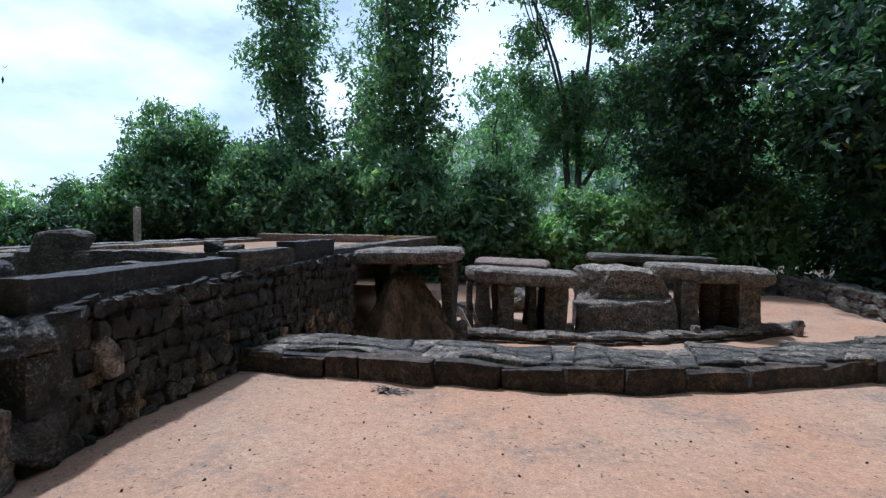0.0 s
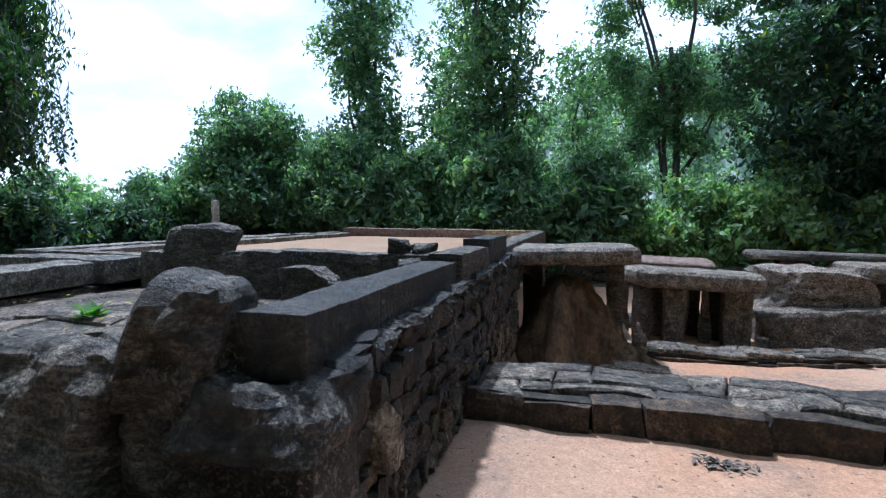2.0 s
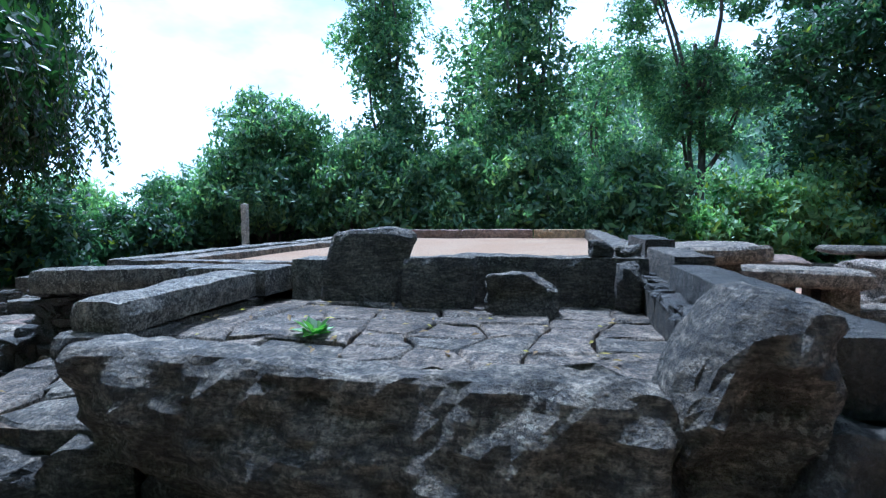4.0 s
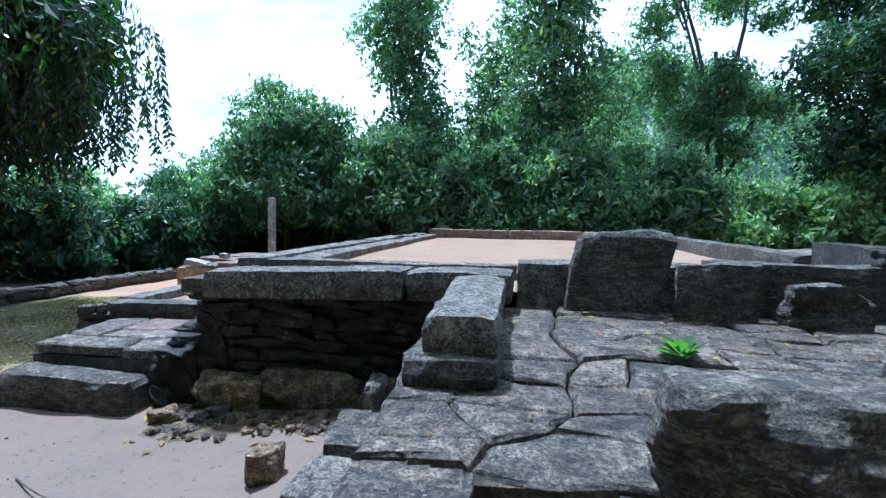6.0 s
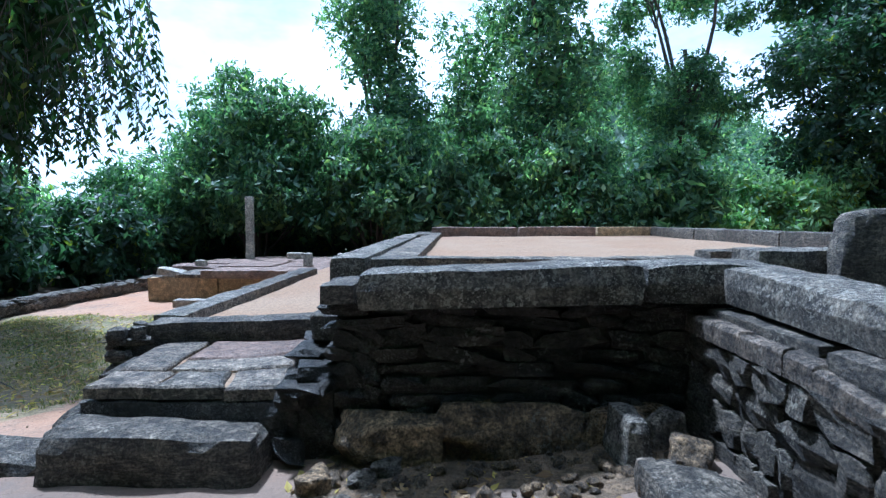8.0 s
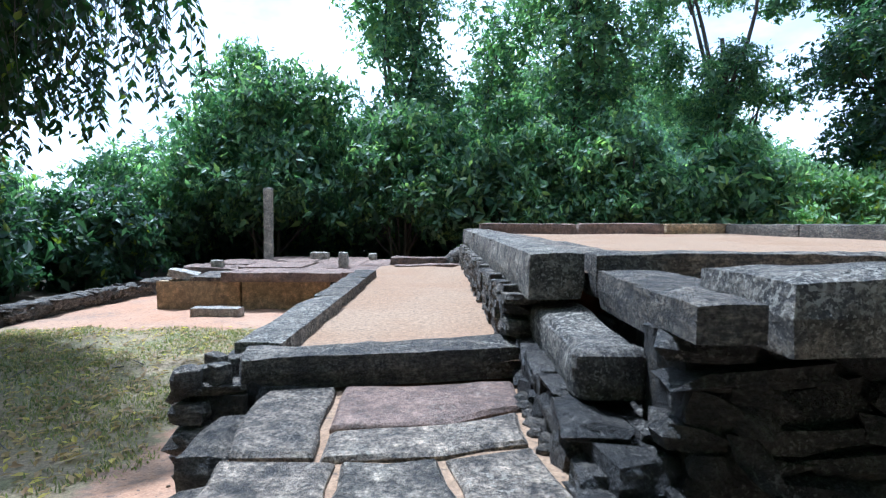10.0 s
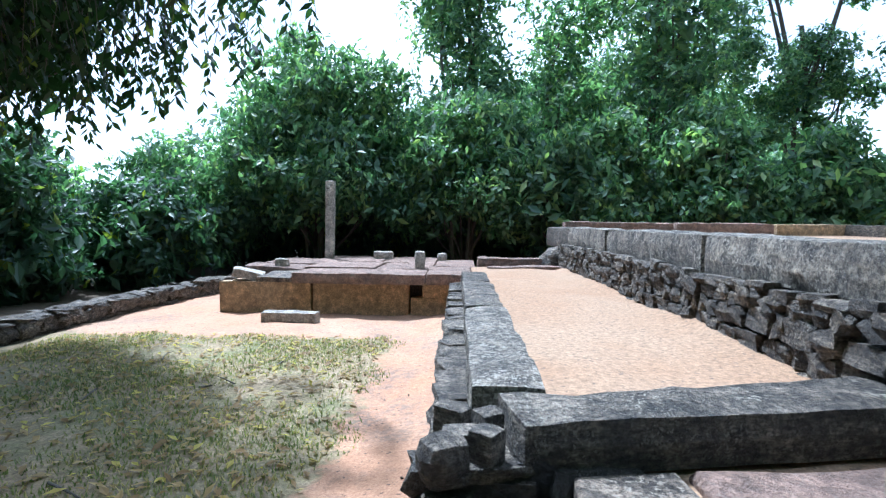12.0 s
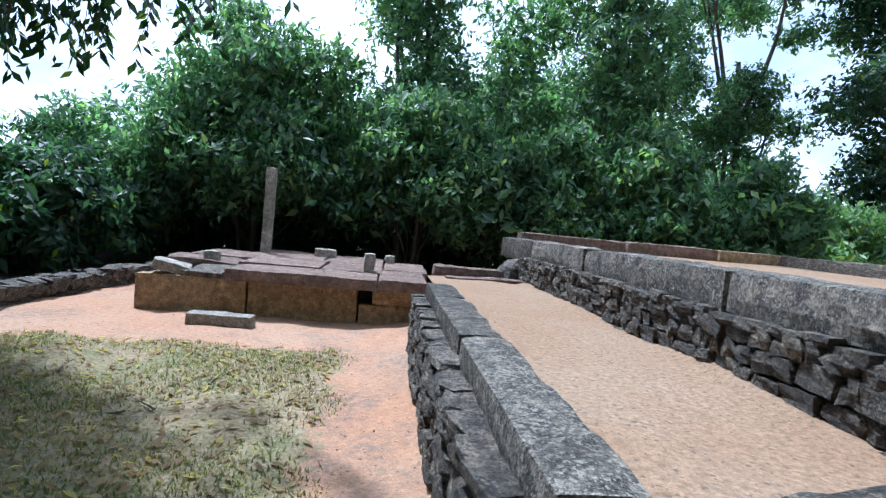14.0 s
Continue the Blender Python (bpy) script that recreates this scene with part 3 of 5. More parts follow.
for v in slab.data.vertices:          # underside rising to the west, front face split away below a slanting ledge
    low = 0.26 * max(0.0, min(1.0, (0.55 - v.co.x) / 1.6))
    v.co.z = low + v.co.z * (0.675 - low) / 0.675
    if v.co.y < 0.05:
        ledge = 0.60 - 0.36 * (v.co.x + 1.1) / 1.4 + 0.04 * math.sin(5.0 * v.co.x) + 0.025 * math.sin(13.0 * v.co.x + 1)
        v.co.y += 0.30 * max(0.0, min(0.35, ledge - v.co.z)) + 0.20 * max(0.0, min(0.45, v.co.z - ledge)) - 0.06
        v.co.y += 0.035 * noise.noise(Vector((v.co.x * 5, v.co.z * 9, 3.0))) + 0.022 * noise.noise(Vector((v.co.x * 14, v.co.z * 22, 8.0)))
for v in standing.data.vertices:      # flat broken top falling to a western shoulder
    k = max(0.0, min(1.0, (v.co.z - 0.60) / 0.30))
    v.co.z -= k * 1.05 * max(0.0, -0.02 - v.co.x)
    v.co.y += 0.03 * noise.noise(v.co * 9) + 0.02 * noise.noise(v.co * 21)
# every other stone near-black, which paints shade into the hollow under the slab
for i, (x, y, lx, ly, lz, t) in enumerate(((-3.10, 3.90, 0.46, 0.42, 0.44, 0), (-3.62, 4.02, 0.50, 0.46, 0.40, 20), (-4.16, 4.06, 0.56, 0.44, 0.42, -8), (-4.72, 4.10, 0.60, 0.44, 0.46, 12), (-5.26, 4.16, 0.52, 0.44, 0.50, -15),
                                           (-5.72, 4.20, 0.46, 0.44, 0.52, 9), (-3.36, 3.62, 0.30, 0.22, 0.30, 40), (-3.95, 3.72, 0.34, 0.24, 0.28, -30), (-4.45, 3.74, 0.30, 0.26, 0.25, 15), (-4.95, 3.80, 0.34, 0.26, 0.30, -12), (-5.45, 3.86, 0.32, 0.26, 0.30, 33), (-5.98, 4.02, 0.36, 0.40, 0.46, 5), (-6.22, 3.62, 0.36, 0.34, 0.36, -20), (-5.80, 3.62, 0.22, 0.2, 0.3, 12), (-6.0, 3.5, 0.2, 0.2, 0.2, 50))):
    boulder("rubble_stone", x, y, 0.0, lx, ly, lz, (M_BLACK, M_STONE)[i % 2], "rough grey stone of the rubble under the fallen slab", 300 + i, t, category="stone", group="rubble under the slab", cuts=4, amp=0.12, flat=0.9)

# near-black on alternate slabs carries the fallen slab's shadow
for i, (x, y, lx, ly, h, t) in enumerate(((-3.75, 3.42, 0.42, 0.30, 0.12, 12), (-4.15, 3.36, 0.34, 0.26, 0.08, -20), (-4.55, 3.46, 0.46, 0.30, 0.10, 5), (-4.98, 3.44, 0.32, 0.30, 0.13, 33), (-5.35, 3.56, 0.42, 0.32, 0.11, -12), (-5.75, 3.52, 0.36, 0.34, 0.15, 18), (-4.40, 3.16, 0.30, 0.22, 0.05, 40), (-5.12, 3.18, 0.36, 0.24, 0.05, -8), (-6.10, 3.34, 0.34, 0.26, 0.09, 22))):
    y, h = y + 0.26, h + 0.10
    z = float(ground_height(x, y))
    block("loose_slab", x - lx / 2, x + lx / 2, y - ly / 2, y + ly / 2, z - 0.05, z + h, (M_BLACK, M_STONE)[i % 2], "flat broken grey slab lying before the porch", "stone slab", 190 + i, turn=t, tilt=(3 - i % 4 * 2, i % 3 * 2 - 2), group="slabs before the porch", round_=0.02, broad=0.03)

for i, (x, y, lx, ly, lz, t) in enumerate(((-3.12, 3.50, 0.50, 0.40, 0.44, 12), (-3.55, 3.56, 0.40, 0.34, 0.50, -25))):
    boulder("foot_boulder", x, y, 0.0, lx, ly, lz, M_PAVE, "pale grey boulder at the foot of the wall corner", 340 + i, t, category="boulder", group="corner boulders", amp=0.12, flat=0.85)

# steles and rough stones along the back of the porch
stele = block("stele", -5.80, -5.10, 6.14, 6.31, 0.68, 1.32, M_STONE, "tall dark upright stone slab with one rounded shoulder", "stele", 8, tilt=(-7, 0), lean=(0.10, 0), taper=-0.02, round_=0.04, broad=0.06, step=0.06)
for v in stele.data.vertices:         # rounded shoulder
    k = max(0.0, min(1.0, (v.co.z - 0.25) / 0.35))
    v.co.z -= k * (0.16 * max(0.0, -v.co.x / 0.35 - 0.2) ** 2 + 0.05 * max(0.0, v.co.x / 0.35 - 0.4) ** 2)
block("upright_slab", -5.07, -4.50, 6.04, 6.18, 0.69, 1.115, M_STONE, "low broken upright dark stone slab", "stone slab", 9, tilt=(-5, 0), broad=0.06, round_=0.03)
boulder("rough_stone", -4.16, 5.98, 0.70, 0.52, 0.26, 0.30, M_STONE, "rough dark boulder with a pale chipped top", 52, 3, category="stone", amp=0.14)
boulder("rough_stone", -3.42, 6.18, 0.68, 0.20, 0.20, 0.37, M_STONE, "small dark stone beside the back wall", 53, 12, category="stone")
boulder("loose_stone", -3.62, 6.42, 1.09, 0.17, 0.15, 0.12, M_STONE, "small dark loose stone lying on the coping", 54, 20, category="stone", cuts=4)
boulder("loose_stone", -3.43, 6.46, 1.09, 0.20, 0.14, 0.09, M_STONE, "flat dark loose stone lying on the coping", 55, 50, category="stone", cuts=4)

# left flank: short rubble wall, a stone under the beam, a lichened beam
rubble_wall("wall_west", [(-6.62, 6.10), (-6.62, 3.55)], -0.12, lambda u: 0.62 - 0.10 * max(0, u - 1.4), 0.40, "dark wall of fitted rubble flanking the porch pit", 13, (0.23, 0.16), stones=RUBBLE_FIT, back=False, wild=0.03, proud=0.03)
block("bearing_stone", -6.60, -6.16, 4.62, 5.15, 0.62, 0.775, M_STONE, "squat dark bearing stone under the beam", "stone block", 14, round_=0.03, broad=0.03)
block("bearing_stone", -6.58, -6.20, 5.17, 6.10, 0.68, 0.775, M_STONE, "thin course of stone under the lichened beam", "stone block", 15, round_=0.03, broad=0.03)
block("stone_beam", -6.53, -6.17, 4.68, 5.98, 0.785, 0.975, M_COPING, "heavy hewn stone beam with white lichen flecks", "stone beam", 16, tilt=(1.3, 0), group="porch beams", round_=0.028, broad=0.03)

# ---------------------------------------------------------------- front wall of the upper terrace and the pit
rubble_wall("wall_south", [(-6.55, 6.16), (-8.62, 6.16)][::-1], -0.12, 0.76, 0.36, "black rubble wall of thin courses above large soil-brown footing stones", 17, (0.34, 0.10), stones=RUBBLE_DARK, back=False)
block("coping_stone", -8.46, -6.915, 5.98, 6.50, 0.765, 0.975, M_COPING, "long hewn coping stone with lichened top", "coping stone", 18, tilt=(0, -1.5), group="front wall coping", broad=0.03, round_=0.022)
block("coping_stone", -6.91, -6.14, 6.00, 6.50, 0.785, 1.00, M_COPING, "hewn coping stone at the inner corner", "coping stone", 19, group="front wall coping", broad=0.03, round_=0.022)
block("coping_stone", -8.70, -8.48, 6.02, 6.48, 0.77, 0.89, M_STONE, "small dark end stone of the front wall", "coping stone", 20, group="front wall coping", broad=0.03)
block("coping_stone", -6.12, -4.75, 6.34, 6.66, 0.60, 1.06, M_COPING, "hewn back wall stone behind the steles", "coping stone", 21, group="front wall coping", broad=0.02)
block("coping_stone", -4.73, -3.28, 6.32, 6.64, 0.60, 1.095, M_STONE, "dark hewn back wall stone behind the boulders", "coping stone", 22, group="front wall coping", broad=0.02)
for i, (x, w, h) in enumerate(((-8.30, 0.52, 0.26), (-7.62, 0.68, 0.34), (-6.98, 0.50, 0.30))):
    boulder("footing_stone", x, 6.10, -0.20, w * 1.15, 0.24, h + 0.09, M_EARTHY, "large soil-brown footing stone at the pit wall", 60 + i, 0, category="stone", group="pit footing", amp=0.06, flat=0.95)
for i, (y0, y1, w, h) in enumerate(((5.66, 5.98, 0.17, 0.27), (5.46, 5.64, 0.15, 0.15), (4.98, 5.44, 0.30, 0.17), (4.50, 4.96, 0.36, 0.13), (4.12, 4.48, 0.38, 0.08))):
    z = float(ground_height(-7.0, y0))
    block("edge_stone", -7.13, -7.13 + w, y0, y1, z - 0.06, z + h, (M_COPING, M_PAVE, M_STONE)[i % 3], "flat grey block of the broken footing beside the pit", "stone", 170 + i, turn=(4, -9, 3, -5, 8)[i], group="pit edge stones", round_=0.03, broad=0.05, rough=0.016)
for i, (x, y, lx, ly, lz, t) in enumerate(((-7.42, 4.98, 0.19, 0.18, 0.20, 20), (-6.86, 5.02, 0.26, 0.24, 0.10, 15), (-6.82, 5.34, 0.28, 0.22, 0.13, -10), (-6.80, 5.68, 0.24, 0.18, 0.17, 70), (-6.84, 5.94, 0.20, 0.14, 0.22, 20), (-6.95, 5.56, 0.13, 0.11, 0.13, 0),
                                           (-6.80, 4.66, 0.22, 0.20, 0.08, 35), (-6.90, 5.18, 0.12, 0.10, 0.08, 0), (-8.42, 5.86, 0.14, 0.12, 0.1, 10), (-8.66, 5.80, 0.2, 0.16, 0.12, 40), (-8.52, 5.66, 0.12, 0.1, 0.07, 60), (-8.30, 5.95, 0.16, 0.12, 0.12, 5))):
    boulder("rough_stone", x, y, float(ground_height(x, y)) - 0.03, lx, ly, lz, (M_EARTHY, M_PAVE, M_STONE)[i % 3], "rough grey stone of the broken wall beside the pit", 70 + i, t, category="stone", group="pit edge rubble", cuts=4, flat=0.9)
for i, (x, y, z, w, d, h) in enumerate(((-8.73, 6.30, -0.20, 0.30, 0.38, 0.38), (-8.73, 6.32, 0.15, 0.28, 0.34, 0.24))):
    boulder("end_stone", x, y, z, w, d, h, M_BLACK, "black stacked stone at the wall end", 330 + i, i * 9, category="stone", group="wall end stones", cuts=4, amp=0.06, flat=0.95)
sheet("pit_soil", np.arange(-8.66, -6.6, 0.06), np.arange(5.40, 6.2, 0.06), lambda x, y: ground_height(x, y) + 0.012 - 0.05 * (1 - smooth_step(5.42, 5.72, y + 0.12 * np.sin(x * 5))) + 0.01 * np.sin(x * 17) * np.sin(y * 21), M_PIT,
      "dark damp soil at the foot of the pit wall", "soil")

# ---------------------------------------------------------------- steps, landing and gravelled terrace
block("step_block", -10.14, -8.96, 5.78, 6.14, -0.24, 0.125, M_STONE, "massive rough dark stone step on the sand", "step", 25, round_=0.04, broad=0.05)
landing = block("landing", -10.14, -8.90, 6.10, 7.12, -0.15, 0.195, M_BLACK, "rubble core of the landing at the steps", "landing", 26, kind="structure", broad=0.02)
block("threshold_stone", -10.37, -8.80, 7.25, 7.54, 0.268, 0.445, M_STONE, "long dark threshold stone at the gravelled terrace", "threshold", 27, 10.0, round_=0.022, broad=0.022)
block("curb_stone", -8.90, -8.58, 6.47, 7.58, 0.46, 0.675, M_COPING, "round-topped dark curb stone beside the landing", "curb stone", 28, round_=0.05, broad=0.05, step=0.06)
block("coping_stone", -8.60, -8.26, 6.52, 7.16, 0.68, 0.865, M_STONE, "hewn coping stone of the short return wall", "coping stone", 24, group="front wall coping", broad=0.02)
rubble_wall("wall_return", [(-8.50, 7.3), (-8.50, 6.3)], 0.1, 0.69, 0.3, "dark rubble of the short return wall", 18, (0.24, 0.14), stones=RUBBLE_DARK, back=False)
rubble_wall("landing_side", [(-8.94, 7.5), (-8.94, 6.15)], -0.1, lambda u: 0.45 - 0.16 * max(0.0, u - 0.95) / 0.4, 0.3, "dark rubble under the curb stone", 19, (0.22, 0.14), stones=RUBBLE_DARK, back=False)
block("curb_stone", -8.88, -8.64, 7.76, 7.96, 0.30, 0.64, M_STONE, "small dark stone at the end of the curb", "curb stone", 29, round_=0.04, broad=0.04)
block("step_slab", -12.3, -10.16, 5.95, 6.30, -0.30, -0.07, M_STONE, "low flat dark slab edging the sand", "stone slab", 30, turn=-4, broad=0.03)
block("side_stone", -10.40, -10.14, 6.18, 6.62, -0.3, 0.10, M_STONE, "rough dark stone beside the landing", "stone block", 31, round_=0.05, broad=0.06)
block("side_stone", -10.42, -10.16, 6.64, 7.06, -0.3, 0.2, M_STONE, "dark stacked stone beside the threshold", "stone block", 32, round_=0.05, broad=0.05)
sheet("gravel_terrace", np.arange(-10.32, -8.80, 0.05), np.arange(7.34, 13.3, 0.06),
      lambda x, y: 0.352 + 0.008 * np.sin(x * 4 + y * 2.1) + 0.004 * np.sin(x * 9 - y * 2) + 0.05 * smooth_step(-9.15, -8.95, x) * (0.6 + 0.4 * np.sin(y * 3)), M_GRAVEL,
      "pale gravelly sand filling the narrow terrace", "sand")
for y0, y1, z in ((7.42, 9.12, 0.45), (9.14, 10.62, 0.452), (10.64, 11.55, 0.455)):
    block("coping_stone", -10.47, -10.19, y0, y1, 0.26, z, M_COPING if y0 < 9 else M_STONE, "long hewn coping stone flecked with white lichen", "coping stone", int(y0 * 10), group="terrace edge coping", round_=0.016, broad=0.022)
rubble_wall("wall_terrace_west", [(-10.60, 11.75), (-10.60, 7.12)], lambda u: -0.42, lambda u: 0.29, 0.32, "dry rubble wall of dark stones along the sand path", 33, (0.19, 0.11), stones=RUBBLE_SLATE, back=False, caps=CAP_SLATE, wild=0.07)
rubble_wall("wall_terrace_end", [(-10.56, 7.13), (-10.1, 7.15)], -0.3, 0.31, 0.2, "stacked dark stones under the threshold", 34, (0.24, 0.13), stones=RUBBLE_DARK, back=False, cap=False)
for i, (x, y, w, d) in enumerate(((-10.50, 7.22, 0.13, 0.11), (-10.40, 7.34, 0.11, 0.10), (-10.52, 7.36, 0.10, 0.13), (-10.28, 7.38, 0.10, 0.08), (-10.55, 7.10, 0.12, 0.12), (-10.42, 7.16, 0.09, 0.10))):
    block("packing_stone", x - w / 2, x + w / 2, y - d / 2, y + d / 2, 0.28, 0.385 + 0.012 * (i % 3), M_STONE, "small flat grey packing stone at the corner", "stone", 36 + i, turn=i * 29, group="corner packing stones", round_=0.012, broad=0.02, step=0.04)
block("threshold_stone", -10.1, -8.94, 13.02, 13.22, 0.30, 0.39, M_PINK, "low reddish threshold stone at the terrace end", "threshold", 40)
block("step_slab", -10.2, -8.94, 13.55, 13.95, 0.20, 0.47, M_PINK, "reddish hewn step at the terrace end", "step", 41)

# upper wall: rubble ledge with tall hewn coping
rubble_wall("wall_upper_west", [(-9.00, 13.4), (-9.00, 7.5)], 0.30, 0.70, 0.30, "low rubble wall of grey stones under the tall coping", 42, (0.17, 0.10), stones=RUBBLE_FIT + RUBBLE[:6], back=False, caps=CAP_SLATE, wild=0.04, proud=0.03)
for i, (y0, y1) in enumerate(((7.20, 9.05), (9.07, 11.25), (11.27, 13.15))):
    block("coping_stone", -8.93, -8.62, y0, y1, 0.71 if i == 0 else 0.67, 0.955, M_COPING, "tall hewn coping stone streaked with black and white lichen", "coping stone", 43 + i, group="upper terrace coping", round_=0.022, broad=0.022)
block("coping_stone", -8.86, -8.48, 13.4, 15.3, 0.62, 0.95, M_STONE, "dark hewn coping stone near the trees", "coping stone", 47, group="upper terrace coping")
boulder("rough_stone", -9.05, 13.7, -0.1, 0.5, 0.5, 0.72, M_STONE, "stacked dark stones at the wall end", 48, 0, category="stone")
block("coping_stone", -8.60, -6.0, 7.18, 7.46, 0.72, 0.945, M_STONE, "low hewn front coping of the sanded terrace", "coping stone", 49, group="upper terrace coping", broad=0.016)
block("coping_stone", -5.98, -3.30, 7.20, 7.48, 0.74, 1.00, M_STONE, "low hewn front coping of the sanded terrace", "coping stone", 50, group="upper terrace coping", broad=0.016)
sheet("upper_sand", np.arange(-8.75, -3.0, 0.08), np.arange(7.3, 15.7, 0.1),
      lambda x, y: 0.83 + 0.02 * (x + 8.75) / 5.7 + 0.006 * np.sin(x * 3 + y * 2), M_GRAVEL, "orange sand filling the upper terrace", "sand")
for i, (y0, y1) in enumerate(((7.48, 9.4), (9.42, 11.6), (11.62, 13.5), (13.52, 15.38))):
    block("inner_slab", -8.60, -8.26, y0, y1, 0.76, 0.925, M_PAVE, "broad worn stone slab inside the terrace coping", "stone slab", 150 + i, group="slabs inside the coping", broad=0.02, round_=0.016)
sheet("terrace_strip", np.arange(-8.36, -3.2, 0.08), np.arange(6.45, 7.4, 0.08), lambda x, y: 0.80 + 0.02 * (x + 8.75) / 5.7 + 0.006 * np.sin(x * 3 + y * 2), M_GRAVEL, "sand between the two copings", "sand")
for i, (x0, x1) in enumerate(((-8.5, -6.45), (-6.43, -4.6), (-4.58, -3.1))):
    block("coping_stone", x0, x1, 15.4, 15.72, 0.5, 1.06, M_TAN if i == 2 else M_PINK, "reddish hewn coping at the back of the upper terrace", "coping stone", 90 + i, group="back coping", broad=0.02)
for i, (y0, y1) in enumerate(((8.2, 10.6), (10.62, 13.2), (13.22, 15.4))):
    block("coping_stone", -3.34, -3.02, y0, y1, 0.55, 1.06, M_STONE, "dark hewn coping along the terrace side", "coping stone", 94 + i, group="side coping", broad=0.02)

# ---------------------------------------------------------------- far platform with its pillar
plat = new("stone_platform")
plat.location = (-12.3, 15.2, -0.47)
tagged(plat, "low stone platform of soil-washed panels under cracked reddish slabs", "platform", kind="structure")


def on_platform(name, x0, x1, y0, y1, z0, z1, mat, label="", seed=1, tilt=(0, 0), turn=0, **kw):
    ob = part(name, block_bm(x1 - x0, y1 - y0, z1 - z0, seed, **kw), mat, plat, label)
    ob.matrix_local = Matrix.Translation(-Vector((-12.3, 15.2, -0.47))) @ pose((x0 + x1) / 2, (y0 + y1) / 2, z0, tilt[0], tilt[1], turn)
    return ob


on_platform("core", -14.05, -10.7, 13.65, 17.2, -0.5, 0.05, M_MORTAR, "dark earth core", 2)
for i, (x0, x1) in enumerate(((-14.2, -12.76), (-12.74, -11.25), (-11.23, -10.45))):
    on_platform("panel", x0, x1, 13.42, 13.64, -0.47, 0.07 if i < 2 else -0.14, M_TAN, "", 3 + i, round_=0.012, broad=0.012, rough=0.006)
on_platform("panel", -11.05, -10.45, 13.40, 13.66, -0.135, 0.07, M_TAN, "", 7, round_=0.012, broad=0.012)
on_platform("side_panel", -14.2, -14.0, 13.66, 17.2, -0.47, 0.05, M_TAN, "", 8)
on_platform("plinth", -14.3, -12.8, 13.30, 13.46, -0.5, -0.425, M_PAVE, "", 9)
on_platform("plinth", -12.78, -10.45, 13.31, 13.46, -0.5, -0.43, M_PAVE, "", 10)
for i, (x0, x1, y0, y1) in enumerate(((-13.0, -11.0, 13.22, 14.15), (-10.98, -10.30, 13.24, 14.6), (-13.1, -11.9, 14.17, 15.4), (-11.88, -10.95, 14.17, 15.5), (-10.93, -10.2, 14.62, 16.2), (-13.3, -12.0, 15.42, 17.0), (-11.98, -10.95, 15.52, 17.1), (-14.1, -13.12, 15.0, 16.2))):
    on_platform("slab", x0, x1, y0, y1, 0.075, 0.235 + 0.008 * (i % 3), M_PINK, "", 11 + i, round_=0.014, broad=0.016)
on_platform("slab", -14.1, -13.62, 13.45, 14.0, 0.09, 0.22, M_PALE, "tilted broken pale slab", 21, (0, 13), 20)
on_platform("slab", -13.62, -13.05, 13.40, 14.1, 0.08, 0.17, M_PAVE, "broken grey slab", 22, (3, 0), -4)
on_platform("slab", -14.15, -13.15, 14.1, 14.9, 0.085, 0.24, M_PINK, "", 23, (0, 4), 6)
block("stone_pillar", -13.22, -13.04, 15.94, 16.10, 0.20, 1.83, M_PALE, "slender square pale stone pillar standing on the platform", "pillar", 61, tilt=(0, 0.6), round_=0.012, broad=0.012, rough=0.005)
block("stone_stub", -11.24, -11.07, 14.20, 14.38, 0.235, 0.52, M_PALE, "pale broken pillar stub on the platform", "pillar stub", 62, group="pillar stubs", broad=0.02)
block("stone_stub", -12.28, -11.86, 16.2, 16.5, 0.235, 0.40, M_PALE, "low pale stone stub on the platform", "pillar stub", 63, group="pillar stubs", broad=0.02)
block("stone_stub", -10.92, -10.74, 16.0, 16.2, 0.235, 0.38, M_PALE, "small pale stone stub on the platform", "pillar stub", 64, group="pillar stubs", broad=0.02)
block("stone_stub", -13.62, -13.40, 14.2, 14.4, 0.235, 0.36, M_PALE, "small rough pale stone on the platform", "pillar stub", 65, group="pillar stubs", broad=0.03)
block("bench_stone", -13.22, -12.44, 12.55, 12.80, -0.46, -0.25, M_PALE, "low oblong pale stone lying on the sand", "stone block", 66, turn=-3, broad=0.012, round_=0.012)

